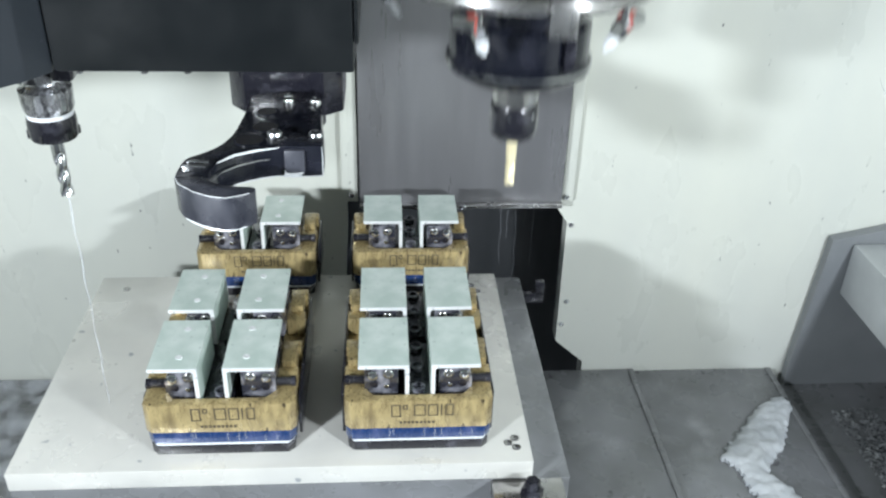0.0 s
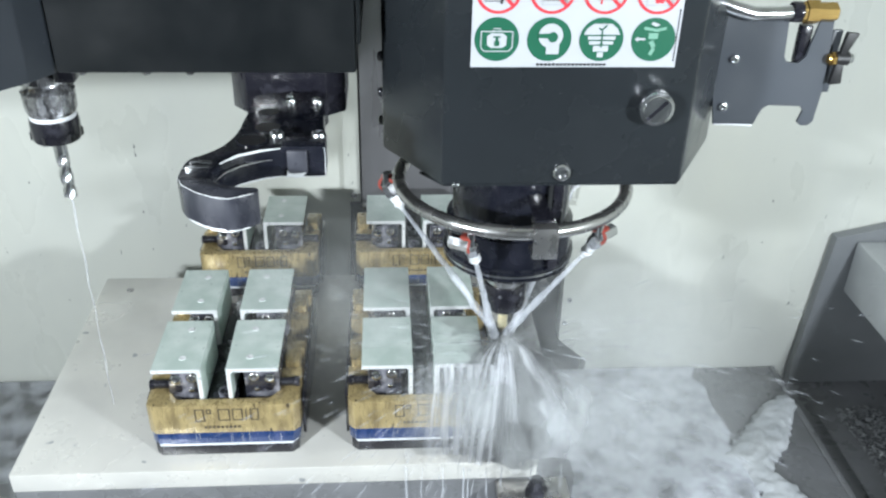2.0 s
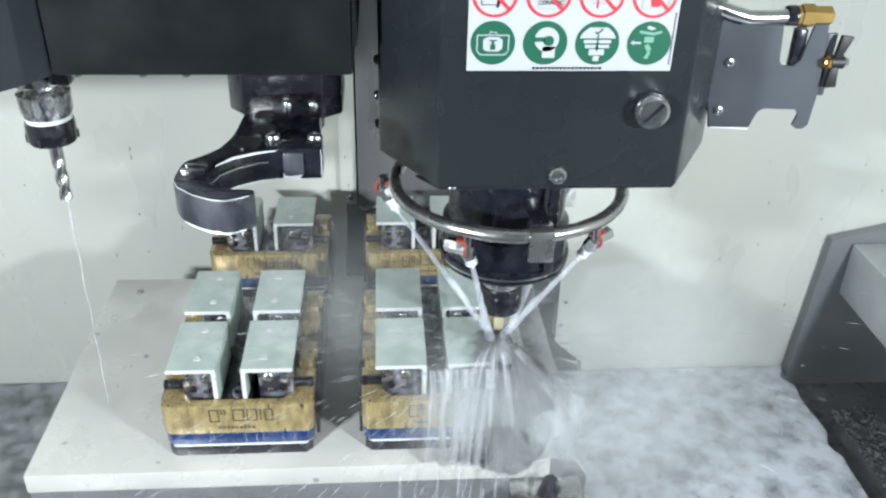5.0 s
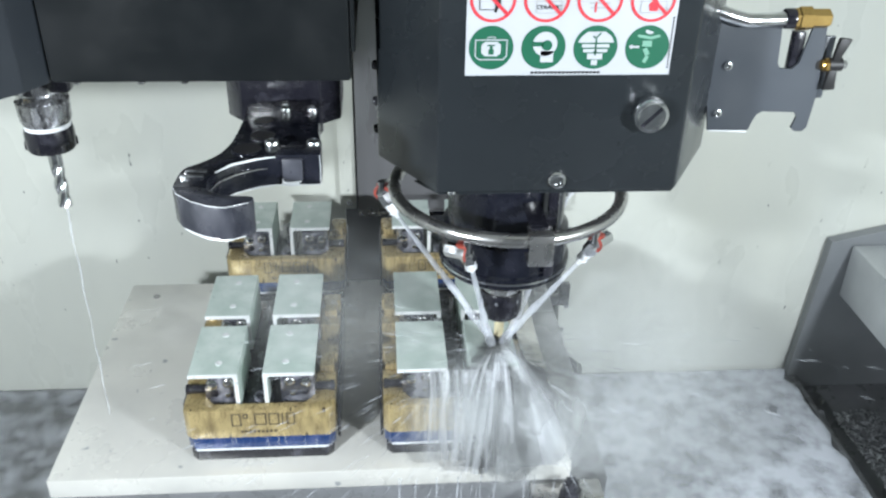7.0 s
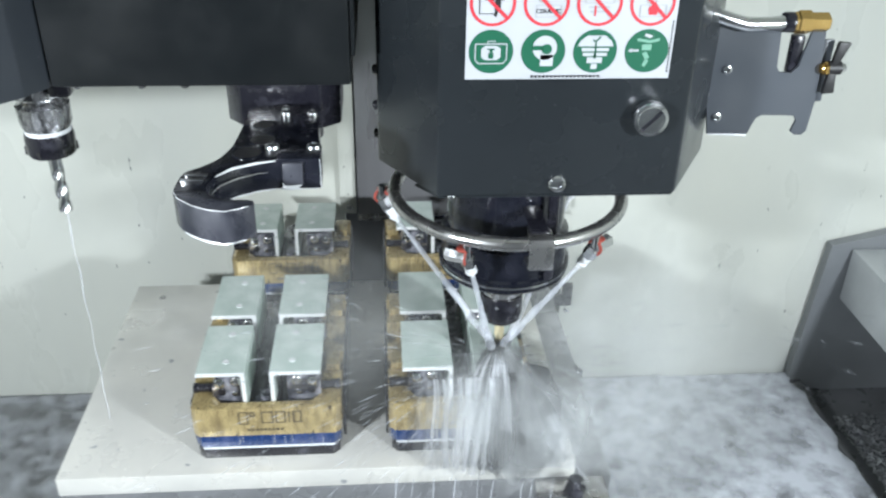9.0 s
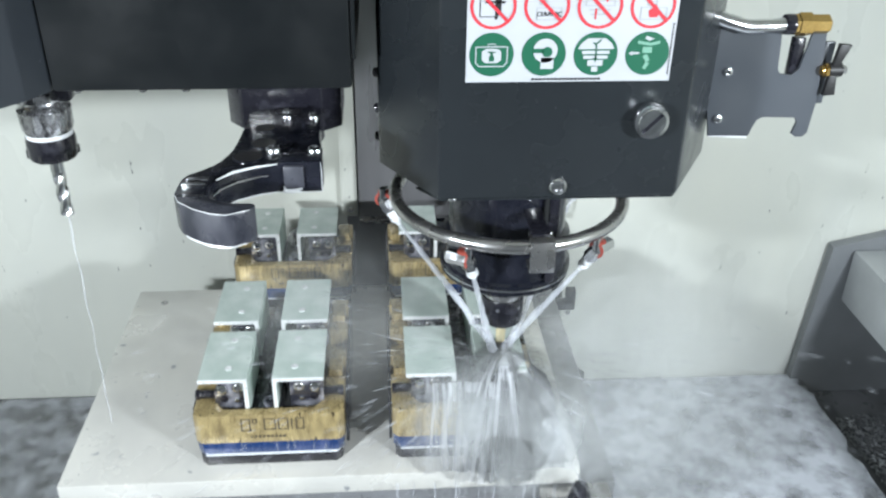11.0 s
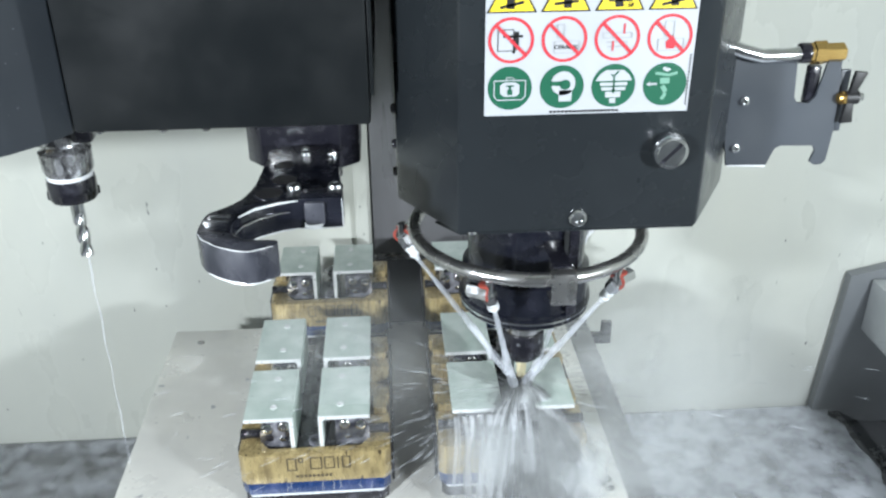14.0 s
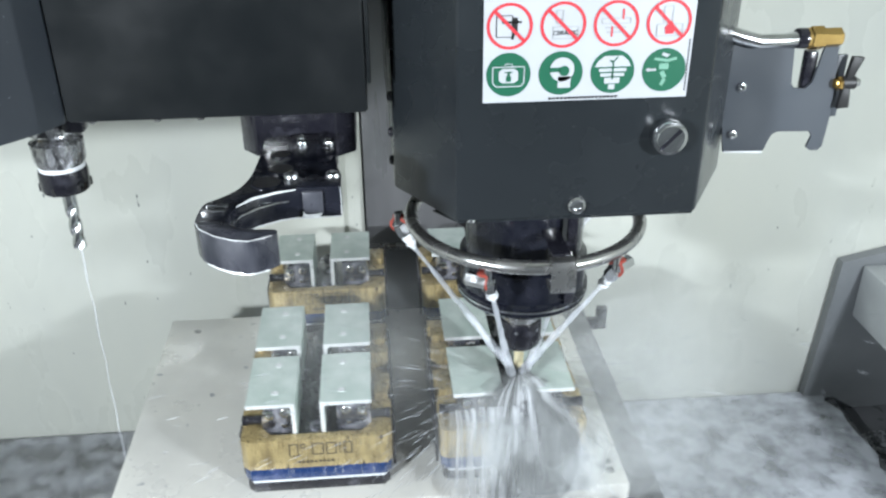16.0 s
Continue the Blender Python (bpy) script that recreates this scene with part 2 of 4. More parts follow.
def finish(bm, mat, smooth=True):
    me = bpy.data.meshes.new("mesh")
    bmesh.ops.recalc_face_normals(bm, faces=bm.faces)
    if smooth:
        for f in bm.faces:
            f.smooth = True
        for e in bm.edges:
            if len(e.link_faces) == 2 and e.calc_face_angle(0) > 0.6:
                e.smooth = False
    bm.to_mesh(me)
    bm.free()
    me.materials.append(mat)
    return me


def part(name, bm, mat, parent, label="", smooth=True):
    """A mesh in world coordinates, linked under a thing or a part."""
    o = ORIGIN[parent]
    bmesh.ops.translate(bm, verts=bm.verts, vec=-o)
    ob = new(name, finish(bm, mat, smooth))
    ob.parent = parent
    ORIGIN[ob] = o
    return tagged(ob, label)


def solid(name, bm, mat, label, category, kind="", group="", smooth=True):
    """A thing or piece of the setting that is one mesh, with its origin at its base."""
    lo = [min(v.co[i] for v in bm.verts) for i in range(3)]
    hi = [max(v.co[i] for v in bm.verts) for i in range(3)]
    o = Vector(((lo[0] + hi[0]) / 2, (lo[1] + hi[1]) / 2, lo[2]))
    bmesh.ops.translate(bm, verts=bm.verts, vec=-o)
    ob = new(name, finish(bm, mat, smooth))
    ob.location = o
    ORIGIN[ob] = o
    return tagged(ob, label, category, group, kind)


def join(*bms):
    out = bmesh.new()
    for b in bms:
        me = bpy.data.meshes.new("tmp")
        b.to_mesh(me)
        b.free()
        out.from_mesh(me)
        bpy.data.meshes.remove(me)
    return out


def block(x0, x1, y0, y1, z0, z1, bevel=0.0, seg=2):
    bm = bmesh.new()
    bmesh.ops.create_cube(bm, size=1)
    for v in bm.verts:
        v.co = Vector((x0 + (v.co.x + 0.5) * (x1 - x0), y0 + (v.co.y + 0.5) * (y1 - y0), z0 + (v.co.z + 0.5) * (z1 - z0)))
    if bevel:
        bmesh.ops.bevel(bm, geom=bm.edges[:], offset=bevel, segments=seg, affect="EDGES", profile=0.5)
    return bm


def prism(points, axis, a, b, bevel=0.0):
    """A polygon in the plane across axis, pushed out from a to b. The points are (x, y) for z, (x, z) for y, (y, z) for x."""
    bm = bmesh.new()

    def at(p, h):
        return {"z": (p[0], p[1], h), "y": (p[0], h, p[1]), "x": (h, p[0], p[1])}[axis]
    low = [bm.verts.new(at(p, a)) for p in points]
    top = [bm.verts.new(at(p, b)) for p in points]
    n = len(points)
    bm.faces.new(low)
    bm.faces.new(top)
    for i in range(n):
        bm.faces.new((low[i], low[(i + 1) % n], top[(i + 1) % n], top[i]))
    bmesh.ops.recalc_face_normals(bm, faces=bm.faces)
    if bevel:
        bmesh.ops.bevel(bm, geom=bm.edges[:], offset=bevel, segments=2, affect="EDGES", profile=0.5)
    return bm


def lathe(profile, centre, n=40, axis=(0, 0, 1)):
    """A turned body: (radius, height) pairs along axis from centre."""
    bm = bmesh.new()
    rings = []
    for r, h in profile:
        rings.append([bm.verts.new((max(r, 1e-5) * math.cos(2 * math.pi * i / n), max(r, 1e-5) * math.sin(2 * math.pi * i / n), h)) for i in range(n)])
    for lo, up in zip(rings, rings[1:]):
        for i in range(n):
            bm.faces.new((lo[i], lo[(i + 1) % n], up[(i + 1) % n], up[i]))
    bm.faces.new(rings[0])
    bm.faces.new(rings[-1])
    m = Matrix.Translation(centre) @ Vector((0, 0, 1)).rotation_difference(Vector(axis)).to_matrix().to_4x4()
    bmesh.ops.transform(bm, matrix=m, verts=bm.verts)
    return bm


def rod(a, b, r0, r1=None, n=12):
    a, b = Vector(a), Vector(b)
    return lathe([(r0, 0), (r0 if r1 is None else r1, (b - a).length)], a, n, b - a)


def tube(points, radius, n=14, closed=False):
    bm = bmesh.new()
    pts = [Vector(p) for p in points]
    rings = []
    for i, p in enumerate(pts):
        a = pts[i - 1] if (i or closed) else p
        b = pts[(i + 1) % len(pts)] if (i < len(pts) - 1 or closed) else p
        d = (b - a).normalized()
        u = d.cross(Vector((0.01, 0.02, 1))).normalized()
        if abs(d.z) > 0.95:
            u = d.cross(Vector((0, 1, 0))).normalized()
        v = d.cross(u)
        r = radius[i] if isinstance(radius, (list, tuple)) else radius
        rings.append([bm.verts.new(p + r * (math.cos(2 * math.pi * k / n) * u + math.sin(2 * math.pi * k / n) * v)) for k in range(n)])
    pairs = list(zip(rings, rings[1:])) + ([(rings[-1], rings[0])] if closed else [])
    for lo, up in pairs:
        for k in range(n):
            bm.faces.new((lo[k], lo[(k + 1) % n], up[(k + 1) % n], up[k]))
    if not closed:
        bm.faces.new(rings[0])
        bm.faces.new(rings[-1])
    return bm


def screw(centre, r, axis, h=None):
    """A button-head screw with a hexagon socket."""
    h = h or r * 0.7
    return lathe([(r, 0), (r, h * 0.4), (r * 0.85, h * 0.8), (r * 0.55, h), (r * 0.45, h), (r * 0.4, h * 0.4), (0, h * 0.4)], centre, 18, axis)


# ---- the enclosure ----
WALL_Y = 1.2
WALL_HOLE = [(-0.058, 0.36), (-0.058, -0.02), (-0.070, -0.25), (-0.105, -0.30), (-0.105, -0.62), (0.345, -0.62), (0.345, -0.292), (0.293, -0.245),
             (0.290, -0.012), (0.262, 0.028), (0.262, 0.36)]


def wall_with_opening():
    outer = [(-1.25, -0.62), (-1.25, 1.7), (1.05, 1.7), (1.05, -0.62)]
    left = [(-1.25, -0.62), (-1.25, 1.7), (-0.058, 1.7)] + WALL_HOLE[:5]
    right = [(1.05, -0.62), (1.05, 1.7), (0.262, 1.7)] + WALL_HOLE[::-1][:6]
    return join(prism(left, "y", WALL_Y, WALL_Y + 0.03), prism(right, "y", WALL_Y, WALL_Y + 0.03))


solid("wall_back", wall_with_opening(), CREAM, "cream painted steel back wall with dark specks", "wall", "structure", smooth=False)
solid("wall_left", block(-1.28, -1.25, -0.6, 1.2, -0.62, 1.7), CREAM, "cream painted side wall of the enclosure", "wall", "structure")
solid("wall_right", block(1.05, 1.08, -0.6, 1.2, -0.62, 1.7), CREAM, "cream painted side wall of the enclosure", "wall", "structure")
solid("ceiling", block(-1.28, 1.08, -0.6, 1.23, 1.7, 1.73), CREAM, "cream painted enclosure roof", "ceiling", "structure")
solid("floor", block(-1.28, 1.08, -0.6, 1.23, -0.65, -0.62), SHEET, "wet steel chip pan of the machine", "floor", "structure")
solid("wall_front", block(-1.28, 1.08, -0.63, -0.6, -0.62, 1.7), DARKBOX, "dark inner face of the machine front", "wall", "structure")
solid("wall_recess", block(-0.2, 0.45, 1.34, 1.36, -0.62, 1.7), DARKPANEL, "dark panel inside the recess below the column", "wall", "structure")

for sx, z0, z1 in ((0.205, -0.02, -0.17), (0.216, 0.0, -0.12), (0.232, -0.05, -0.2), (0.247, -0.01, -0.09), (0.262, -0.06, -0.18)):
    solid("water_streak", tube([(sx + 0.0015 * math.sin(q * 2.1 + sx * 90), 1.3395, z0 + (z1 - z0) * q / 7) for q in range(8)], [0.0004, 0.0012, 0.0016, 0.0010, 0.0014, 0.0009, 0.0012, 0.0004], 8), TRICKLE,
          "pale trickle of coolant on the dark recess panel", "water", group="trickles in the recess")

column = thing("column_cover", (0.118, 1.19, 0.03), "grey sheet steel column cover above a dark recess", "machine cover")
part("cover_sheet", block(-0.037, 0.272, 1.175, 1.198, 0.033, 1.69, 0.002), GALV, column)
part("bottom_flange", block(-0.037, 0.272, 1.166, 1.177, 0.031, 0.038, 0.001), STEEL, column)
part("side_strip", block(-0.064, -0.040, 1.188, 1.199, 0.033, 1.69, 0.001), CREAM, column, "narrow pale edge strip")
part("side_strip", block(0.275, 0.292, 1.188, 1.199, 0.033, 1.69, 0.001), CREAM, column, "narrow pale edge strip")
for x, z in ((0.281, 0.040), (-0.050, 0.045), (0.281, 0.30), (0.12, 0.034)):
    part("screw", screw((x, 1.187 if x != 0.12 else 1.166, z), 0.0048, (0, -1, 0)), CHROME, column)
for x, z in ((0.297, -0.016), (0.304, -0.163), (0.300, -0.21)):
    wall_screw = solid("wall_screw", screw((x, 1.2, z), 0.0045, (0, -1, 0)), CHROME, "small bright screw in the wall edge", "screw", group="wall screws")

# side guard at the right of the machine
guard = thing("side_guard", (0.8, 0.9, -0.62), "grey steel side guard box with a dark panel for its shadow", "guard box")
part("upper_box", block(0.761, 1.045, 0.40, 1.178, -0.139, -0.043, 0.004), GREYBOX, guard)
# dark slab on the wall, cut to the outline of the box's shadow
part("shadow_panel", prism([(0.727, -0.038), (0.712, -0.289), (0.712, -0.61), (1.045, -0.61), (1.045, 0.035)], "y", 1.18, 1.197), DARKBOX, guard, "dark grey panel standing for the shadow on the wall")
part("skirt", block(0.96, 1.045, 0.40, 1.17, -0.334, -0.1395), DARKBOX, guard, "dark grey skirt")
part("plug", lathe([(0.008, 0), (0.008, 0.002), (0.006, 0.003)], (0.80, 1.18, -0.14), 20, (0, -1, 0)), BLACKMETAL, guard)

# ---- tool changer ----
changer = thing("tool_changer_cover", (-0.3, 0.9, 0.39), "charcoal painted sheet steel cover of the tool changer", "machine cover")
part("front_cover", block(-0.2675, -0.0238, 0.70, 1.15, 0.4055, 1.5, 0.003), CHANGER, changer)
part("side_lip", block(-0.0233, -0.0198, 0.702, 1.15, 0.430, 1.5, 0.001), CHANGER, changer)


def drum_cover():
    pts = [(-0.2685, 0.70), (-0.281, 0.678), (-0.300, 0.656), (-0.33, 0.628), (-0.37, 0.60), (-0.44, 0.57), (-0.62, 0.56), (-0.62, 1.15), (-0.2685, 1.15)]
    return prism(pts, "z", 0.405, 1.5, 0.002)


part("drum_cover", drum_cover(), DRUM, changer, "slate grey rounded drum cover")
for x in (-0.262, -0.21, -0.175):
    part("screw", screw((x + 0.014, 0.704, 0.406), 0.0035, (0, 0, -1)), STEEL, changer)

def rounded(points, times=2):
    """Cuts the corners of a polygon."""
    for _ in range(times):
        cut = []
        for p, q in zip(points, points[1:] + points[:1]):
            for f in (0.2, 0.8):
                cut.append((p[0] + (q[0] - p[0]) * f, p[1] + (q[1] - p[1]) * f))
        points = cut
    return points


ARM = [(-0.113, 0.73), (-0.1135, 0.686), (-0.116, 0.640), (-0.123, 0.616), (-0.134, 0.602), (-0.146, 0.592), (-0.1475, 0.560), (-0.142, 0.548),
       (-0.130, 0.536), (-0.118, 0.529), (-0.106, 0.526), (-0.0885, 0.536), (-0.0885, 0.5415), (-0.105, 0.5425), (-0.117, 0.547), (-0.124, 0.556),
       (-0.1255, 0.568), (-0.121, 0.584), (-0.110, 0.597), (-0.094, 0.606), (-0.076, 0.611), (-0.049, 0.617), (-0.046, 0.634), (-0.051, 0.660), (-0.053, 0.73)]
arm = thing("tool_change_arm", (-0.09, 0.66, 0.345), "wet black steel tool change arm with a hooked gripper", "tool arm")
part("hub", prism([(-0.139, 0.765), (-0.125, 0.748), (-0.053, 0.738), (-0.036, 0.752), (-0.036, 0.82), (-0.139, 0.82)], "z", 0.352, 0.420, 0.002), BLACKMETAL, arm)
part("hub_neck", lathe([(0.030, 0), (0.034, 0.004), (0.034, 0.03), (0.03, 0.035)], (-0.088, 0.772, 0.330), 40), BLACKMETAL, arm)
arm_body = part("arm_body", prism(rounded(ARM), "z", 0.355, 0.378, 0.0007), BLACK, arm)
part("gripper_finger", prism(rounded([(-0.1465, 0.560), (-0.141, 0.546), (-0.129, 0.534), (-0.117, 0.527), (-0.105, 0.5235), (-0.0878, 0.534), (-0.0878, 0.5425),
                              (-0.105, 0.5435), (-0.117, 0.548), (-0.125, 0.558)]), "z", 0.3545, 0.3795, 0.0007), HAZED, arm, "grey hazed gripper finger")
# white tubes modelled as the highlights along the arm's wet edges
part("glint_rim", tube([(-0.1375, 0.5425, 0.3550), (-0.1298, 0.5358, 0.3550), (-0.118, 0.5278, 0.3548), (-0.1055, 0.5248, 0.3548), (-0.094, 0.5300, 0.3548)],
                      [0.0004, 0.0011, 0.0012, 0.0009, 0.0004], 8), PLASTIC, arm, "white highlight line along the lower edge")
part("glint_rim", tube([(-0.1205, 0.583, 0.3785), (-0.1105, 0.596, 0.3785), (-0.0945, 0.605, 0.3785), (-0.080, 0.6095, 0.3785)], [0.0004, 0.0011, 0.0009, 0.0004], 8), PLASTIC, arm,
     "white highlight line along the inner edge")
part("glint_rim", tube([(-0.077, 0.6105, 0.3555), (-0.069, 0.6105, 0.3545), (-0.061, 0.6115, 0.3555)], [0.0006, 0.0013, 0.0006], 8), PLASTIC, arm, "white highlight line under the clamp")
part("clamp_block", block(-0.080, -0.0465, 0.6105, 0.630, 0.3545, 0.3795, 0.0010), BLACK, arm)
# thin pale tubes that draw the glints on finger, hook and clamp edges
part("glint_edge", tube([(-0.1462, 0.5585, 0.3795), (-0.1408, 0.5462, 0.3797), (-0.1290, 0.5345, 0.3797), (-0.1170, 0.5276, 0.3797), (-0.1055, 0.5246, 0.3797), (-0.0905, 0.5322, 0.3797)],
                      [0.0002, 0.0004, 0.0003, 0.0004, 0.0003, 0.0002], 6), PLASTIC, arm, "highlight line on the wet edge of the gripper finger")
part("glint_edge", tube([(-0.1240, 0.5600, 0.3555), (-0.1245, 0.5690, 0.3555), (-0.1195, 0.5835, 0.3555), (-0.1090, 0.5960, 0.3555), (-0.0935, 0.6050, 0.3555), (-0.0800, 0.6092, 0.3555)],
                      [0.0002, 0.0004, 0.0006, 0.0005, 0.0006, 0.0003], 6), PLASTIC, arm, "highlight line on the wet lower edge of the hook")
part("glint_edge", tube([(-0.1235, 0.5690, 0.3700), (-0.1185, 0.5835, 0.3705), (-0.1080, 0.5958, 0.3705), (-0.0930, 0.6046, 0.3705), (-0.0860, 0.6070, 0.3700)],
                      [0.0002, 0.0006, 0.0008, 0.0005, 0.0002], 6), STEEL, arm, "highlight line on the ledge inside the hook")
part("glint_edge", tube([(-0.0795, 0.6103, 0.3545), (-0.0700, 0.6103, 0.3542), (-0.0580, 0.6103, 0.3544), (-0.0470, 0.6104, 0.3550), (-0.0465, 0.6104, 0.3700), (-0.0470, 0.6104, 0.3790)],
                      [0.0003, 0.0005, 0.0004, 0.0005, 0.0003, 0.0002], 6), PLASTIC, arm, "highlight line on the wet edge of the clamp")
part("clamp_key", block(-0.0755, -0.0600, 0.6075, 0.612, 0.3575, 0.3770, 0.0016), HAZED, arm)
# another white tube drawn as a highlight, below the key
part("glint_rim", tube([(-0.0755, 0.6072, 0.3610), (-0.0750, 0.6070, 0.3582), (-0.0715, 0.6070, 0.3572), (-0.0665, 0.6070, 0.3578), (-0.0615, 0.6070, 0.3590)],
                      [0.0005, 0.0013, 0.0015, 0.0013, 0.0006], 8), PLASTIC, arm, "white highlight line under the key")
# two chrome bars shaped as the white reflections on the arm top
part("glint_bar", block(-0.142, -0.126, 0.581, 0.585, 0.3775, 0.3805, 0.0006), CHROME, arm)
part("glint_bar", block(-0.144, -0.127, 0.573, 0.577, 0.3775, 0.3805, 0.0006), CHROME, arm)
for x, y, r in ((-0.096, 0.684, 0.0085), (-0.0940, 0.6520, 0.0105), (-0.1030, 0.6260, 0.0112)):
    part("relief_hole", lathe([(r + 0.0011, 0), (r + 0.0011, 0.0010), (r, 0.0012), (r - 0.0004, 0.0008)], (x, y, 0.3775), 28), BLACK, arm)
    # black disc laid on the uncut face, painting the dark inside of a hole
    part("hole_shade", lathe([(r - 0.0006, 0), (r - 0.0006, 0.0003)], (x, y, 0.3781), 28), INK, arm)
for x, y, r in ((-0.0845, 0.633, 0.0062), (-0.0525, 0.632, 0.0062), (-0.080, 0.704, 0.0048), (-0.0575, 0.702, 0.0048), (-0.081, 0.714, 0.004)):
    part("bolt", screw((x, y, 0.378), r, (0, 0, 1), 0.005), CHROME, arm)

# tool waiting in the pocket of the changer
PX, PY = -0.304, 0.768
waiting = thing("waiting_tool", (PX, PY, 0.26), "steel collet holder with a fluted end mill hanging in the pocket", "milling tool")
part("holder", lathe([(0.020, 0.345), (0.0225, 0.35), (0.0232, 0.368), (0.019, 0.370), (0.0165, 0.374), (0.0165, 0.378), (0.029, 0.380), (0.029, 0.387),
                      (0.025, 0.389), (0.029, 0.391), (0.029, 0.398), (0.02, 0.402)], (PX, PY, 0), 40), FOAMY, waiting)
part("collar", lathe([(0.019, 0.341), (0.0205, 0.342), (0.0205, 0.346), (0.019, 0.348)], (PX, PY, 0), 36), PLASTIC, waiting, "foam covered white collar")
nut = part("collet_nut", lathe([(0.014, 0.3205), (0.0205, 0.3205), (0.0219, 0.3235), (0.0219, 0.338), (0.021, 0.342), (0.012, 0.342)], (PX, PY, 0), 40), BLACKMETAL, waiting)
for i in range(6):
    a = math.pi / 3 * i + 0.3
    part("nut_slot", block(PX + 0.0215 * math.cos(a) - 0.0012, PX + 0.0215 * math.cos(a) + 0.0012, PY + 0.0215 * math.sin(a) - 0.0012,
                           PY + 0.0215 * math.sin(a) + 0.0012, 0.3212, 0.329), INK, nut)


def end_mill(x, y, tip, top, r, flute_top, turns):
    """A two-flute end mill with twisted flutes."""
    bm = bmesh.new()
    rows, n = 36, 20
    rings = []
    for k in range(rows + 1):
        z = tip + (top - tip) * k / rows
        inside = z < flute_top
        ring = []
        for i in range(n):
            a = 2 * math.pi * i / n
            rr = r * (0.60 + 0.40 * abs(math.cos(a)) ** 0.7) if inside else r
            w = a + (turns * 2 * math.pi * (z - tip) / (flute_top - tip) if inside else turns * 2 * math.pi)
            ring.append(bm.verts.new((x + rr * math.cos(w), y + rr * math.sin(w), z)))
        rings.append(ring)
    for lo, up in zip(rings, rings[1:]):
        for i in range(n):
            bm.faces.new((lo[i], lo[(i + 1) % n], up[(i + 1) % n], up[i]))
    bm.faces.new(rings[0])
    bm.faces.new(rings[-1])
    return bm


part("end_mill", end_mill(PX, PY, 0.260, 0.32, 0.0062, 0.305, 1.2), CHROME, waiting)
part("pull_collar", lathe([(0.030, 0.396), (0.033, 0.40), (0.033, 0.412)], (PX, PY, 0), 36), BLACKMETAL, waiting)
part("pocket_clip", block(PX + 0.018, PX + 0.036, PY - 0.03, PY - 0.012, 0.383, 0.406, 0.003), BLACKMETAL, waiting)
part("pocket_clip", block(PX - 0.040, PX - 0.022, PY - 0.028, PY - 0.012, 0.381, 0.392, 0.003), BRASS, waiting)


def drip():
    rng = random.Random(4)
    pts, rad = [], []
    for k in range(26):
        z = 0.260 - 0.30 * (k / 25)
        pts.append((PX + 0.0006 * math.sin(k * 1.3) + -0.004 * (k / 25) ** 1.5, PY + 0.0006 * math.cos(k * 1.1), z))
        rad.append((0.0014 if k < 4 else 0.0007) * (0.6 + 0.8 * rng.random()))
    return tube(pts, rad, 8)


trickle = solid("coolant_trickle", drip(), TRICKLE, "thin white trickle of coolant falling from the tool", "water")

# ---- spindle head ----
XS, YS = 0.1187, 0.740
head = thing("spindle_head", (XS, YS, 0.09), "charcoal spindle head with a coolant ring and warning sticker", "spindle head")
COVER = [(0.046, 0.655), (0.249, 0.655), (0.303, 0.746), (0.303, 1.16), (-0.003, 1.16), (-0.003, 0.733)]


def head_cover():
    bm = prism(COVER, "z", 0.323, 1.45, 0.0022)
    return bm


cover = part("cover", head_cover(), CHARCOAL, head)
part("bottom_lip", prism([(0.0475, 0.6565), (0.2475, 0.6565), (0.262, 0.682), (0.028, 0.682)], "z", 0.3212, 0.3228), CHARCOAL, head)
part("nose", lathe([(0.0559, 0.3464), (0.0559, 0.2549), (0.0612, 0.2510), (0.0612, 0.2221), (0.0636, 0.2202), (0.0636, 0.2106), (0.0597, 0.2067), (0.0482, 0.2000),
                    (0.0289, 0.1981), (0.0000, 0.1981)], (XS, YS, 0), 64), BLACK, head, "wet black spindle nose")
part("nose_ring", lathe([(0.0631, 0.2140), (0.0644, 0.2146), (0.0644, 0.2166), (0.0631, 0.2171)], (XS, YS, 0), 64), CHROME, head)
part("nose_key", block(XS + 0.029, XS + 0.0385, YS - 0.060, YS - 0.053, 0.222, 0.340, 0.002), BLACKMETAL, head)

part("holder", lathe([(0.0240, 0.2000), (0.0240, 0.1965), (0.0208, 0.1945), (0.0208, 0.1790), (0.0196, 0.1730), (0.0150, 0.1720)], (XS, YS, 0), 44), STEEL, head, "bright steel tool holder")
spindle_nut = part("collet_nut", lathe([(0.0170, 0.1745), (0.0212, 0.1738), (0.0219, 0.1722), (0.0219, 0.1505), (0.0205, 0.1450), (0.0165, 0.1412), (0.0096, 0.1400), (0.0, 0.1400)], (XS, YS, 0), 48), BLACKMETAL, head)
for i in range(6):
    a = math.pi / 3 * i - 1.9
    part("nut_slot", lathe([(0.0020, 0), (0.0020, 0.0005)], (XS + 0.0217 * math.cos(a), YS + 0.0217 * math.sin(a), 0.1660), 12, (math.cos(a), math.sin(a), 0)), CHROME, spindle_nut)
cutter = part("end_mill", end_mill(XS, YS, 0.0925, 0.138, 0.0051, 0.120, 0.9), GOLD, head, "gold coated end mill")

RZ, RR = 0.288, 0.1072
ring = part("coolant_ring", tube([(XS + RR * math.cos(a), YS + RR * math.sin(a), RZ) for a in [2 * math.pi * i / 72 for i in range(72)]], 0.0063, 16, True), STEEL, head,
            "bent steel coolant tube")
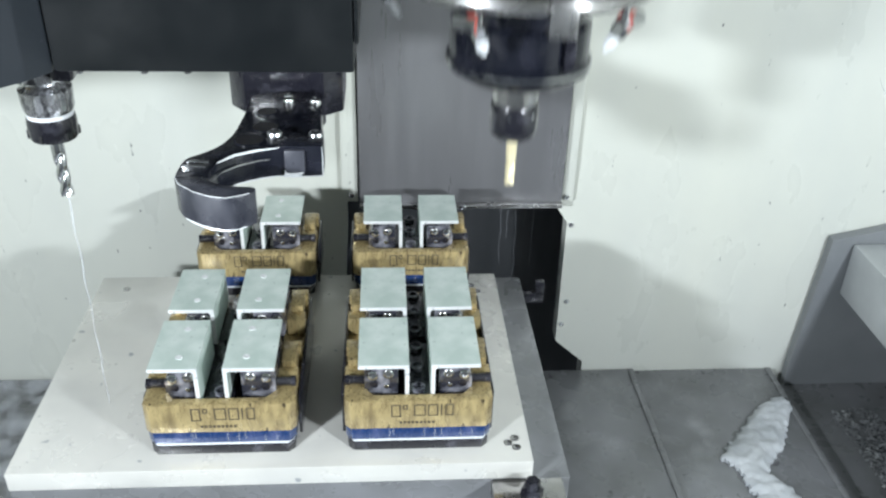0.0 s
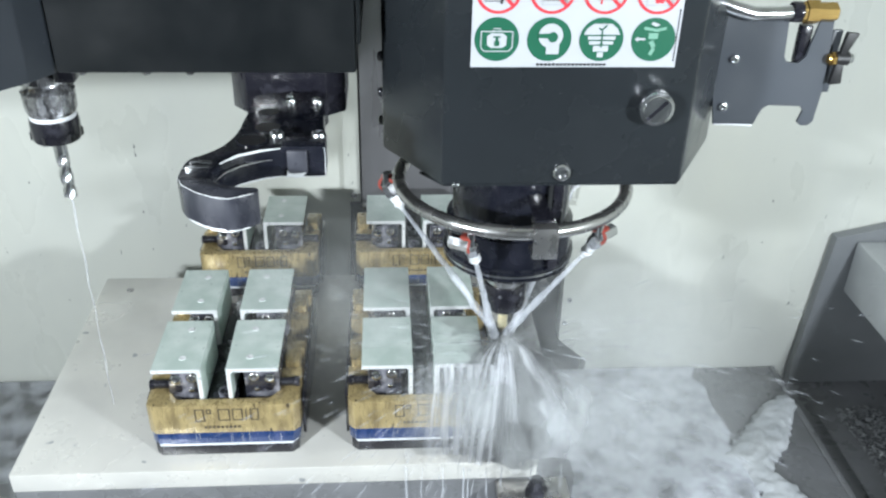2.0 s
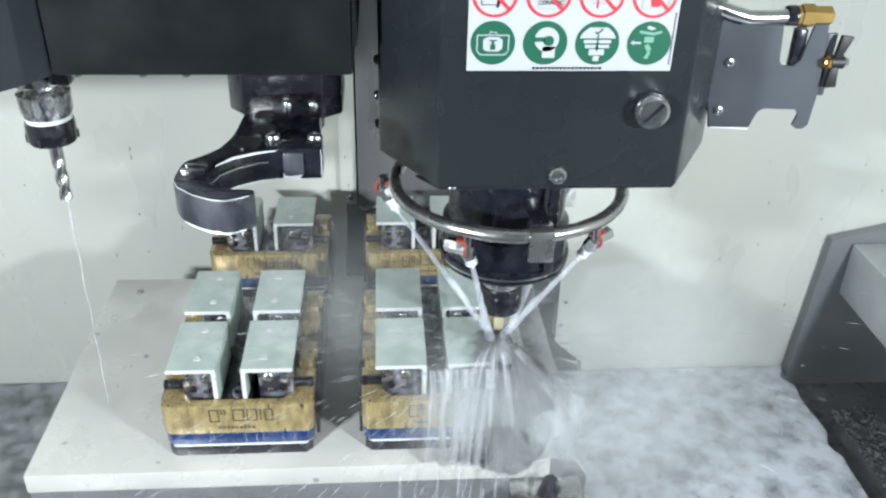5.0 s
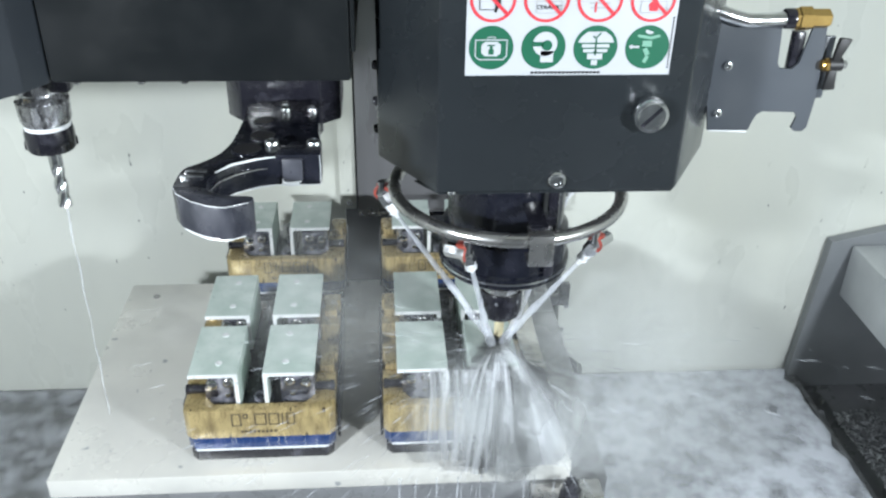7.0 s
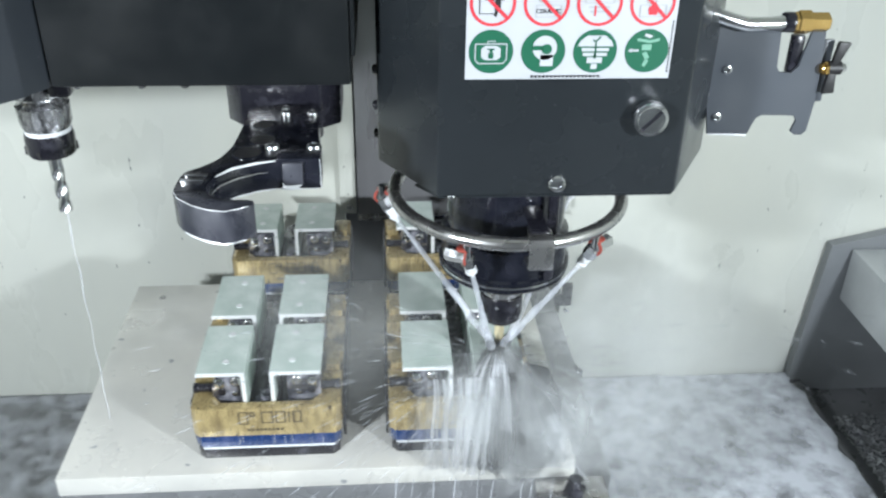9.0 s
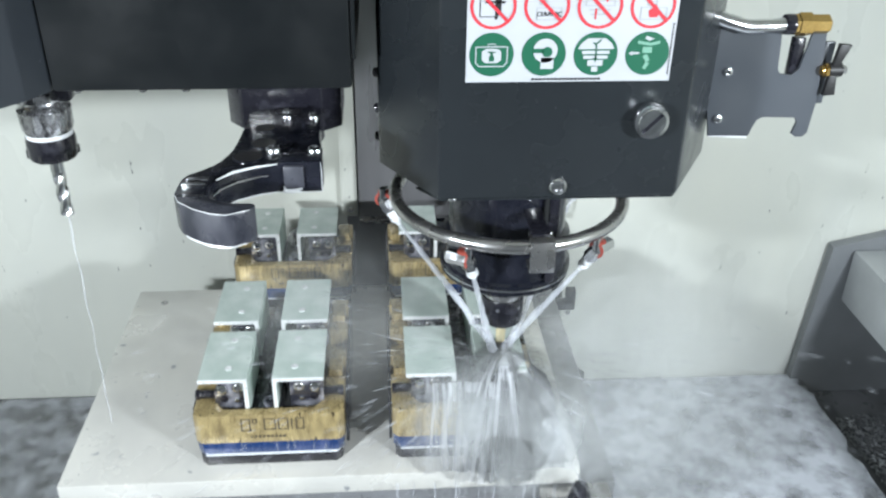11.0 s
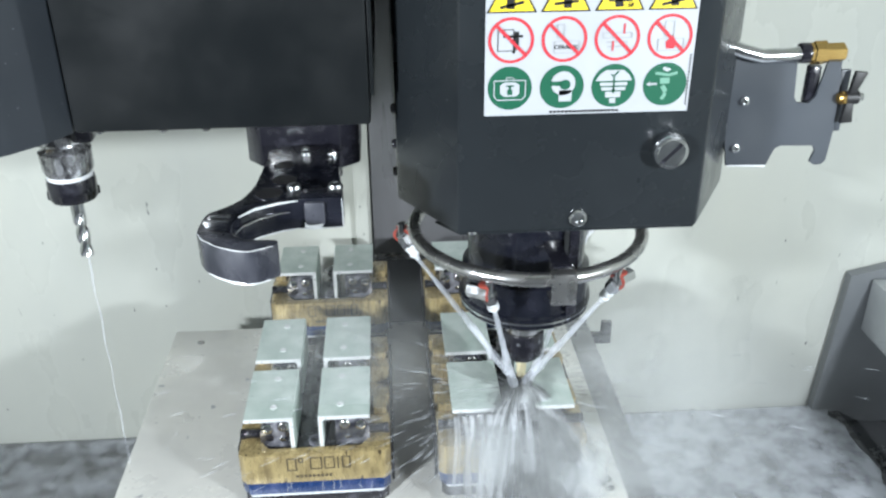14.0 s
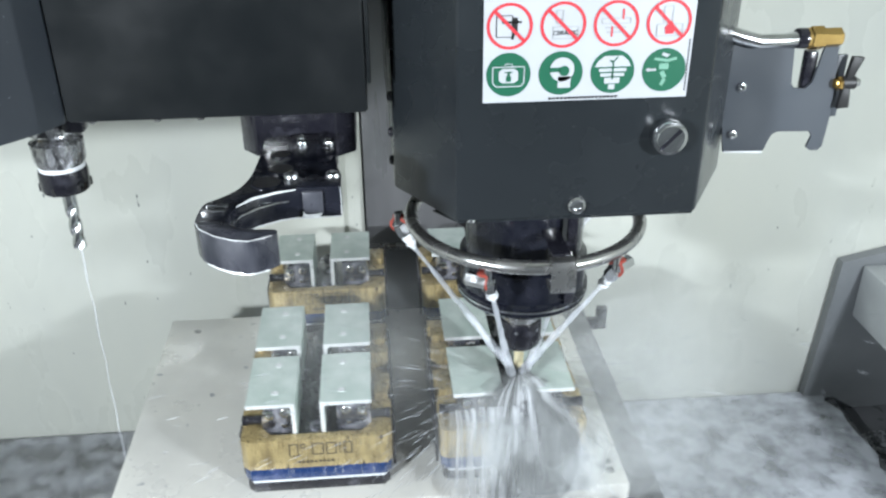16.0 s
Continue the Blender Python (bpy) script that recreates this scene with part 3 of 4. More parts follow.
part("ring_clip", join(block(XS + 0.0035, XS + 0.0245, YS - RR - 0.0085, YS - RR - 0.0068, RZ - 0.021, RZ + 0.0075, 0.0006),
                       block(XS + 0.0035, XS + 0.0245, YS - RR - 0.0085, YS - RR + 0.012, RZ + 0.0068, RZ + 0.0082, 0.0005),
                       block(XS + 0.0035, XS + 0.0245, YS - RR - 0.0075, YS - RR + 0.016, RZ - 0.0215, RZ - 0.020, 0.0005)), STEEL, head)
part("ring_bracket", block(XS + 0.006, XS + 0.022, YS - RR + 0.004, YS - 0.05, 0.2945, 0.2975, 0.0005), BLACKMETAL, head)
part("ring_bracket", block(XS - 0.10, XS - 0.05, YS + 0.02, YS + 0.04, 0.2945, 0.2985, 0.0005), BLACKMETAL, head)
CUTPOINT = Vector((XS, YS - 0.003, 0.097))
TIPS = []


def nozzle(angle, apart):
    a = radians(angle)
    out = Vector((math.cos(a), math.sin(a), 0))
    base = Vector((XS, YS, RZ - 0.006)) + out * (RR + apart)
    side = Vector((-out.y, out.x, 0))
    aim = (CUTPOINT - base).normalized()
    if math.cos(a) > 0:
        side = -side
    p1 = base + Vector((0, 0, -0.010)) + side * 0.004
    p2 = p1 + Vector((0, 0, -0.010)) - out * 0.006
    p3 = p2 + aim * 0.017
    body = part("nozzle_body", join(lathe([(0.0055, 0), (0.0066, 0.0015), (0.0066, 0.0205), (0.0055, 0.022)], p1 - side * 0.020, 6, side),
                                    lathe([(0.0035, -0.012), (0.0035, 0.001)], p1, 12, (0, 0, -1)),
                                    lathe([(0.0055, 0), (0.0068, 0.0015), (0.0068, 0.012), (0.0055, 0.014)], p1, 6, p2 - p1)), CHROME, head, smooth=False)
    part("sealing_tape", join(lathe([(0.0066, 0), (0.0080, 0.0004), (0.0080, 0.0014), (0.0066, 0.0018)], p1 - side * 0.0005, 14, side),
                              lathe([(0.004, 0), (0.0056, 0.0006), (0.0056, 0.0018), (0.004, 0.0022)], base - Vector((0, 0, 0.002)), 14, (0, 0, -1))), TAPE, body, "red sealing tape")
    part("nozzle_tip", join(lathe([(0.004, 0), (0.0055, 0.003), (0.0050, 0.008), (0.0036, 0.012), (0.0024, 0.019)], p2, 14, aim),
                            lathe([(0.0052, 0), (0.0056, 0.002), (0.004, 0.005)], p2 + aim * 0.010, 14, aim)), PLASTIC, body, "white ball nozzle tip")
    TIPS.append(p3)


for angle, apart in ((-118, 0.002), (-50, 0.002), (168, 0.014), (40, 0.0)):
    nozzle(angle, apart)

part("knob", lathe([(0.0138, 0), (0.0148, 0.002), (0.0148, 0.009), (0.0138, 0.011), (0.0115, 0.0115), (0.0110, 0.0122), (0.0, 0.0125)], (0.217, 0.6548, 0.394), 40, (0, -1, 0)), CHROME, head)
part("knob_slot", prism([(0.2085, 0.3870), (0.2105, 0.3855), (0.2255, 0.4010), (0.2235, 0.4025)], "y", 0.6418, 0.6428), BLACKMETAL, head)
part("screw", screw((0.147, 0.6548, 0.334), 0.0078, (0, -1, 0), 0.004), CHROME, head)
part("screw", screw((0.058, 0.6565, 0.3235), 0.004, (0, -0.4, -1), 0.003), CHROME, head)
for z in (0.405, 0.372, 0.345):
    part("side_screw", screw((-0.003, 0.745, z), 0.0045, (-1, 0, 0), 0.004), BLACKMETAL, head)

# warning sticker on the cover
SY = 0.6547
SX0, SX1, SZ0, SZ1 = 0.0662, 0.2287, 0.4258, 0.60
sticker = part("warning_sticker", block(SX0, SX1, SY - 0.0006, SY, SZ0, SZ1), WHITE, head, "white warning sticker with rows of safety signs", smooth=False)


def disc(x, z, r, level, n=40):
    return lathe([(r, 0), (r, 0.0003)], (x, SY - level, z), n, (0, -1, 0))


def annulus(x, z, r, w, level, n=40):
    bm = bmesh.new()
    rows = []
    for i in range(n):
        a = 2 * math.pi * i / n
        rows.append([bm.verts.new((x + q * math.cos(a), SY - level, z + q * math.sin(a))) for q in (r, r - w)])
    for i in range(n):
        bm.faces.new((rows[i][0], rows[(i + 1) % n][0], rows[(i + 1) % n][1], rows[i][1]))
    return bm


def flat(points, level):
    return prism(points, "y", SY - level - 0.0003, SY - level)


def bar(x0, z0, x1, z1, w, level):
    d = Vector((x1 - x0, z1 - z0)).normalized() * w / 2
    return flat([(x0 - d.y, z0 + d.x), (x1 - d.y, z1 + d.x), (x1 + d.y, z1 - d.x), (x0 + d.y, z0 - d.x)], level)


def marks(name, pieces, mat, parent):
    for bm in pieces:
        part(name, bm, mat, parent)


COLS = (0.0858, 0.1266, 0.1674, 0.2083)
GZ, REDZ, YZ = 0.4480, 0.4852, 0.5058


def rect(x, z, w, h, level):
    return flat([(x - w / 2, z - h / 2), (x + w / 2, z - h / 2), (x + w / 2, z + h / 2), (x - w / 2, z + h / 2)], level)


def frame_lines(x, z, w, h, t, level):
    return join(rect(x, z + h / 2, w, t, level), rect(x, z - h / 2, w, t, level), rect(x - w / 2, z, t, h, level), rect(x + w / 2, z, t, h, level))


def ring_of_sign(i, x):
    part("green_sign", disc(x, GZ, 0.0172, 0.0008), GREEN, sticker, "round green safety sign")
    part("red_sign", join(annulus(x, REDZ, 0.0175, 0.0022, 0.0012), bar(x - 0.0115, REDZ + 0.0115, x + 0.0115, REDZ - 0.0115, 0.0024, 0.0012)), RED, sticker, "round red prohibition sign")
    part("yellow_sign", flat([(x - 0.0190, YZ), (x + 0.0190, YZ), (x, YZ + 0.0345)], 0.0008), INK, sticker)
    part("yellow_sign", flat([(x - 0.0168, YZ + 0.0013), (x + 0.0168, YZ + 0.0013), (x, YZ + 0.0318)], 0.0013), YELLOW, sticker, "yellow warning triangle")


for i, x in enumerate(COLS):
    ring_of_sign(i, x)
x = COLS[0]
SUITCASE = [(x - 0.0122, GZ + 0.0062), (x + 0.0122, GZ + 0.0062), (x + 0.0122, GZ - 0.0062), (x + 0.0095, GZ - 0.0092), (x - 0.0095, GZ - 0.0092), (x - 0.0122, GZ - 0.0062)]
marks("sign_mark", [bar(*p, *q, 0.0008, 0.0013) for p, q in zip(SUITCASE, SUITCASE[1:] + SUITCASE[:1])], WHITE, sticker)
marks("sign_mark", (flat(rounded([(x - 0.0075, GZ - 0.0065), (x + 0.0075, GZ - 0.0065), (x + 0.0075, GZ + 0.0048), (x - 0.0075, GZ + 0.0048)], 1), 0.0013), frame_lines(x, GZ + 0.0075, 0.0056, 0.0020, 0.0006, 0.0013)), WHITE, sticker)
marks("sign_mark", (rect(x, GZ - 0.0030, 0.0040, 0.0040, 0.0018), rect(x, GZ + 0.0006, 0.0020, 0.0036, 0.0018), bar(x - 0.0030, GZ + 0.0022, x + 0.0030, GZ + 0.0022, 0.0010, 0.0018)), GREEN, sticker)
x = COLS[1]
marks("sign_mark", (disc(x + 0.001, GZ + 0.003, 0.0095, 0.0013), rect(x + 0.003, GZ - 0.007, 0.010, 0.009, 0.0013)), WHITE, sticker)
marks("sign_mark", (disc(x + 0.0025, GZ + 0.002, 0.0040, 0.0018), rect(x - 0.0045, GZ + 0.003, 0.008, 0.0035, 0.0018)), GREEN, sticker)
x = COLS[2]
marks("sign_mark", (flat([(x - 0.0142, GZ + 0.0040), (x + 0.0142, GZ + 0.0040), (x + 0.0120, GZ + 0.0085), (x + 0.0070, GZ + 0.0125), (x - 0.0070, GZ + 0.0125), (x - 0.0120, GZ + 0.0085)], 0.0013),
                    rect(x, GZ + 0.0014, 0.0215, 0.0026, 0.0013), rect(x, GZ - 0.0024, 0.0190, 0.0026, 0.0013), rect(x, GZ - 0.0070, 0.0120, 0.0046, 0.0013), rect(x, GZ - 0.0120, 0.0048, 0.0040, 0.0013)), WHITE, sticker)
marks("sign_mark", (bar(x, GZ - 0.0060, x, GZ + 0.0070, 0.0011, 0.0018), flat([(x - 0.0018, GZ - 0.0042), (x + 0.0018, GZ - 0.0042), (x, GZ - 0.0010)], 0.0018),
                    bar(x - 0.0026, GZ + 0.0092, x - 0.0006, GZ + 0.0076, 0.0011, 0.0018), bar(x - 0.0006, GZ + 0.0076, x + 0.0034, GZ + 0.0116, 0.0011, 0.0018)), GREEN, sticker)
x = COLS[3]
marks("sign_mark", (flat([(x - 0.0020, GZ + 0.0140), (x + 0.0040, GZ + 0.0120), (x + 0.0010, GZ + 0.0102), (x - 0.0032, GZ + 0.0120)], 0.0013), bar(x - 0.0125, GZ + 0.0005, x - 0.0065, GZ + 0.0005, 0.0016, 0.0013),
                    flat([(x - 0.0150, GZ + 0.0005), (x - 0.0120, GZ + 0.0024), (x - 0.0120, GZ - 0.0014)], 0.0013)), WHITE, sticker)
marks("sign_mark", (bar(x - 0.0085, GZ + 0.0092, x + 0.0020, GZ + 0.0074, 0.0022, 0.0013), bar(x + 0.0020, GZ + 0.0074, x + 0.0090, GZ + 0.0092, 0.0022, 0.0013), rect(x - 0.0005, GZ + 0.0030, 0.0075, 0.0046, 0.0013),
                    bar(x - 0.0020, GZ - 0.0010, x + 0.0010, GZ - 0.0060, 0.0036, 0.0013), bar(x + 0.0010, GZ - 0.0068, x - 0.0016, GZ - 0.0120, 0.0028, 0.0013)), PALEGREEN, sticker)
x = COLS[0]
marks("sign_mark", (frame_lines(x - 0.004, REDZ, 0.012, 0.016, 0.0006, 0.0008), rect(x + 0.004, REDZ + 0.001, 0.004, 0.011, 0.0008), bar(x - 0.006, REDZ + 0.003, x + 0.009, REDZ + 0.003, 0.0018, 0.0008),
                       bar(x + 0.002, REDZ - 0.010, x + 0.004, REDZ - 0.004, 0.0018, 0.0008)), INK, sticker)
x = COLS[1]
marks("sign_mark", (frame_lines(x + 0.002, REDZ - 0.006, 0.019, 0.009, 0.0006, 0.0008), frame_lines(x - 0.003, REDZ + 0.006, 0.005, 0.010, 0.0006, 0.0008)), GREYINK, sticker)
x = COLS[2]
marks("sign_mark", (frame_lines(x, REDZ + 0.002, 0.022, 0.004, 0.0006, 0.0008), rect(x, REDZ - 0.003, 0.016, 0.0012, 0.0008), rect(x, REDZ - 0.0065, 0.014, 0.0012, 0.0008)), GREYINK, sticker)
marks("sign_mark", (rect(x - 0.003, REDZ - 0.006, 0.0012, 0.008, 0.0010), rect(x + 0.005, REDZ + 0.007, 0.0012, 0.008, 0.0010)), RED, sticker)
x = COLS[3]
marks("sign_mark", (frame_lines(x - 0.001, REDZ + 0.006, 0.007, 0.012, 0.0006, 0.0008), frame_lines(x + 0.001, REDZ - 0.006, 0.020, 0.009, 0.0006, 0.0008)), GREYINK, sticker)
part("sign_mark", flat([(x - 0.002, REDZ - 0.009), (x + 0.004, REDZ - 0.009), (x + 0.005, REDZ - 0.004), (x + 0.002, REDZ + 0.001), (x - 0.003, REDZ - 0.004)], 0.0010), RED, sticker)
for i, x in enumerate(COLS):
    marks("sign_mark", (rect(x - 0.001 + 0.002 * (i % 2), YZ + 0.009, 0.006, 0.012, 0.0018), bar(x - 0.009, YZ + 0.004 + 0.002 * (i % 3), x + 0.009, YZ + 0.008, 0.0022, 0.0018)), INK, sticker)
marks("web_line", ([rect(0.119 + 0.0031 * k, SZ0 + 0.0022, 0.0023, 0.0018, 0.0008) for k in range(18)]), INK, sticker)
marks("side_line", ([rect(SX1 - 0.0022, SZ0 + 0.006 + 0.0026 * k, 0.0010, 0.0018, 0.0008) for k in range(16)]), INK, sticker)


def lettering(name, text, x, z, size, parent, mat, y):
    cu = bpy.data.curves.new("text", "FONT")
    cu.body, cu.size, cu.align_x, cu.align_y, cu.extrude = text, size, "CENTER", "CENTER", 0.0001
    tmp = new("text_tmp", cu)
    dg = bpy.context.evaluated_depsgraph_get()
    me = bpy.data.meshes.new_from_object(tmp.evaluated_get(dg))
    bpy.data.objects.remove(tmp)
    bm = bmesh.new()
    bm.from_mesh(me)
    bpy.data.meshes.remove(me)
    bmesh.ops.transform(bm, matrix=pose(x, y, z, 90, 0, 0), verts=bm.verts)
    return part(name, bm, mat, parent, smooth=False)


lettering("sign_word", "CERAMIC", COLS[1] + 0.002, REDZ - 0.0062, 0.0046, sticker, INK, SY - 0.0011)
lettering("sign_word", "> 5K", COLS[2] + 0.006, YZ + 0.0042, 0.0052, sticker, INK, SY - 0.0022)

# bracket, pipe and valve beside the head
BR = [(0.283, 0.453), (0.354, 0.443), (0.357, 0.407), (0.360, 0.402), (0.371, 0.401), (0.377, 0.407), (0.383, 0.441), (0.395, 0.441), (0.400, 0.378), (0.398, 0.345),
      (0.394, 0.341), (0.387, 0.341), (0.383, 0.344), (0.386, 0.355), (0.383, 0.360), (0.352, 0.361), (0.347, 0.358), (0.344, 0.351), (0.342, 0.344), (0.339, 0.341), (0.303, 0.343)]
bracket = part("bracket", prism(BR, "y", 0.738, 0.741), SLATE, head, "slate grey sheet bracket")
# white tube for the bright line on the bracket's lower edge
part("glint_edge", tube([(0.304, 0.7385, 0.3425), (0.322, 0.7385, 0.342), (0.34, 0.7385, 0.341)], [0.0008, 0.0011, 0.0016], 8), PLASTIC, bracket)
for p in ((0.311, 0.405), (0.309, 0.360)):
    part("screw", screw((p[0], 0.738, p[1]), 0.0045, (0, -1, 0), 0.003), CHROME, bracket)
part("pipe", tube([(0.270, 0.735, 0.458), (0.286, 0.733, 0.457), (0.300, 0.732, 0.452), (0.318, 0.732, 0.447), (0.340, 0.733, 0.447), (0.360, 0.735, 0.448)], 0.0065, 16), CHROME, head)
fitting = part("valve", lathe([(0.009, 0), (0.009, 0.004), (0.0105, 0.005), (0.0105, 0.016), (0.0085, 0.017), (0.0085, 0.032), (0.006, 0.034)], (0.360, 0.735, 0.448), 6, (1, 0, 0)), BRASS, head, "brass hose fitting", smooth=False)
part("sleeve", lathe([(0.0085, 0), (0.009, 0.001), (0.009, 0.008), (0.008, 0.009)], (0.353, 0.735, 0.448), 24, (1, 0, 0)), BLACKMETAL, fitting)
part("bushing", block(0.3695, 0.3805, 0.742, 0.752, 0.398, 0.434, 0.002), BLACKMETAL, head)
part("stop_plate", block(0.398, 0.408, 0.742, 0.746, 0.372, 0.430, 0.001), SLATE, head)
stem = part("valve_stem", join(rod((0.396, 0.735, 0.406), (0.412, 0.735, 0.407), 0.0042), lathe([(0.0062, 0), (0.0062, 0.004)], (0.399, 0.735, 0.406), 6, (1, 0, 0))), BRASS, head)
part("valve_handle", join(prism([(0.404, 0.410), (0.410, 0.410), (0.418, 0.430), (0.407, 0.431)], "y", 0.731, 0.736, 0.0008),
                          prism([(0.403, 0.403), (0.410, 0.403), (0.412, 0.384), (0.401, 0.383)], "y", 0.731, 0.736, 0.0008),
                          rod((0.402, 0.735, 0.4065), (0.414, 0.735, 0.4065), 0.0062)), INK, stem, "black butterfly handle")
part("stem_cap", rod((0.414, 0.735, 0.4065), (0.4185, 0.735, 0.4065), 0.004, n=6), CHROME, stem)

# ---- machine table and what it carries ----
TABLE_GROUP = []
table = thing("machine_table", (-0.1, 0.86, -0.11), "wet steel machine table under the fixture plate", "machine table")
part("table_top", block(-0.383, 0.195, 0.662, 1.06, -0.075, -0.0245, 0.003), SHEET, table)
part("table_base", block(-0.40, 0.19, 0.68, 1.02, -0.305, -0.075, 0.003), DARKPANEL, table, "dark table saddle")
part("clamp", block(0.110, 0.186, 0.628, 0.668, -0.042, -0.0255, 0.002), STEEL, table)
part("bolt", lathe([(0.012, 0), (0.012, 0.008), (0.008, 0.009), (0.008, 0.020), (0.006, 0.021)], (0.150, 0.640, -0.0256), 6), BLACKMETAL, table, smooth=False)
part("stop_hook", join(block(0.170, 0.231, 1.046, 1.058, -0.062, -0.046, 0.0015), block(0.217, 0.231, 1.046, 1.058, -0.0455, -0.027, 0.0015)), BLACKMETAL, table, "dark hooked stop at the corner of the table")
TABLE_GROUP.append(table)

plate = thing("fixture_plate", (-0.115, 0.846, -0.0235), "wet milled aluminium fixture plate with a few holes", "plate")
part("slab", block(-0.3835, 0.1535, 0.661, 1.031, -0.0235, 0.0, 0.0016), PLATE, plate)
for x, y in ((-0.345, 1.00), (0.125, 0.985), (0.118, 1.0), (0.138, 0.683), (0.138, 0.697), (0.130, 0.69)):
    part("bolt_hole", lathe([(0.0048, -0.0002), (0.0048, 0.0005), (0.0040, 0.0006), (0.0034, 0.0002), (0.0, 0.0002)], (x, y, 0), 20), STEEL, plate)
TABLE_GROUP.append(plate)


def way_cover(x0, x1, steps, label):
    ob = thing("way_cover", ((x0 + x1) / 2, 0.8, -0.318), label, "way cover")
    edges = [x0 + (x1 - x0) * s for s in steps]
    for i, (a, b) in enumerate(zip(edges, edges[1:])):
        up = 0.0035 * i if x0 > 0 else 0.0035 * (len(steps) - 2 - i)
        part("cover_segment", block(a, b - 0.0015, 0.33, 1.197, -0.315 - up, -0.308 - up, 0.0012), SHEET, ob)
        part("wiper_edge", block(b - 0.012, b - 0.002, 0.33, 1.196, -0.3078 - up, -0.3062 - up, 0.0006), SHEET, ob)
    return ob


TABLE_GROUP.append(way_cover(0.221, 0.690, (0, 0.465, 1), "wet grey steel way cover with foam on it"))
TABLE_GROUP.append(way_cover(-1.18, -0.433, (0, 0.5, 1), "wet grey steel way cover"))

tray = solid("chip_tray", block(0.60, 1.04, 0.25, 1.178, -0.355, -0.335), SHEET, "dark wet chip tray beside the table", "tray", "structure")


def chip_heap():
    rng = random.Random(11)
    bm = bmesh.new()
    for k in range(1500):
        u, v = rng.random(), rng.random()
        y = 0.83 + 0.27 * u
        x = 0.815 - 0.015 * u + 0.08 * (v - 0.5)
        z = -0.333 + 0.012 * (1 - abs(2 * v - 1)) * rng.random()
        a, s = rng.random() * 6.28, 0.0015 + 0.006 * rng.random() ** 2
        d = Vector((math.cos(a), math.sin(a), rng.uniform(-0.3, 0.3))) * s
        e = Vector((-d.y, d.x, s * 0.5)) * 0.35
        c = Vector((x, y, z))
        p = [bm.verts.new(c + q) for q in (d, e, -d, -e + Vector((0, 0, s * 0.4)))]
        bm.faces.new((p[0], p[1], p[2]))
        bm.faces.new((p[0], p[2], p[3]))
        bm.faces.new((p[0], p[3], p[1]))
    return bm


solid("metal_chips", chip_heap(), CHIPS, "heap of small bright metal chips in the tray", "chips", "stuff", smooth=False)


# ---- vises ----
def vise(cx, fy, rows, label):
    """A low double vise: black foot, blue base, bronze end walls and ears, black jaws."""
    depth = 0.103 * rows - 0.003
    v = thing("machine_vise", (cx, fy, 0.0), label, "vise", "vises on the plate")
    X = lambda q: cx + q
    Y = lambda q: fy + q
    foot = [(X(-0.0735), Y(0.004)), (X(-0.067), Y(-0.002)), (X(0.067), Y(-0.002)), (X(0.0735), Y(0.004)), (X(0.0735), Y(depth)), (X(-0.0735), Y(depth))]
    part("foot", prism(foot, "z", 0.0, 0.0125, 0.0004), BLACKMETAL, v)
    part("foot_strip", prism([(X(-0.0725), Y(0.005)), (X(-0.067), Y(-0.0024)), (X(0.067), Y(-0.0024)), (X(0.0735), Y(0.005)), (X(0.0735), Y(0.03)), (X(-0.0735), Y(0.03))], "z", 0.0124, 0.0136, 0.0003), PLASTIC, v,
         "thin foamy white water line")
    base = [(X(-0.0755), Y(0.006)), (X(-0.069), Y(-0.001)), (X(0.069), Y(-0.001)), (X(0.0755), Y(0.006)), (X(0.0755), Y(depth)), (X(-0.0755), Y(depth))]
    part("base", prism(base, "z", 0.0137, 0.0285, 0.001), BLUE, v)
    wall = [(-0.0765, 0.004), (-0.070, -0.002), (0.070, -0.002), (0.0765, 0.004), (0.0765, 0.030), (0.053, 0.030), (0.053, 0.018), (0.046, 0.010), (-0.046, 0.010), (-0.053, 0.018),
            (-0.053, 0.030), (-0.0765, 0.030)]
    part("end_wall", prism([(X(a), Y(b)) for a, b in wall], "z", 0.0287, 0.0645, 0.0012), BRONZE, v)
    part("bed", block(X(-0.050), X(0.050), Y(0.0105), Y(depth), 0.0287, 0.052, 0.001), BLACKMETAL, v)
    for sx in (-1, 1):
        part("side_rail", block(min(X(sx * 0.052), X(sx * 0.0762)), max(X(sx * 0.052), X(sx * 0.0762)), Y(0.0305), Y(depth), 0.0287, 0.050, 0.0012), BRONZE, v)
        part("side_cover", block(min(X(sx * 0.0768), X(sx * 0.0800)), max(X(sx * 0.0768), X(sx * 0.0800)), Y(0.02), Y(depth), 0.006, 0.058, 0.001), BLACKMETAL, v)
    # name marks as plain bars
    for k, w, z0, z1 in ((-0.0235, 0.0095, 0.0445, 0.0605), (-0.0140, 0.0050, 0.0545, 0.0605), (0.0010, 0.0120, 0.0455, 0.0605), (0.0145, 0.0105, 0.0455, 0.0605), (0.0232, 0.0012, 0.0455, 0.0605), (0.0315, 0.0085, 0.0455, 0.0605)):
        thin = 0.0011
        pieces = [block(X(k - w / 2), X(k + w / 2), Y(-0.0026), Y(-0.0021), z1 - thin, z1), block(X(k - w / 2), X(k - w / 2 + thin), Y(-0.0026), Y(-0.0021), z0, z1 - thin)]
        if w > 0.004:
            pieces += [block(X(k - w / 2 + thin), X(k + w / 2), Y(-0.0026), Y(-0.0021), z0, z0 + thin), block(X(k + w / 2 - thin), X(k + w / 2), Y(-0.0026), Y(-0.0021), z0 + thin, z1 - thin)]
        part("name_mark", join(*pieces), ETCH, v)
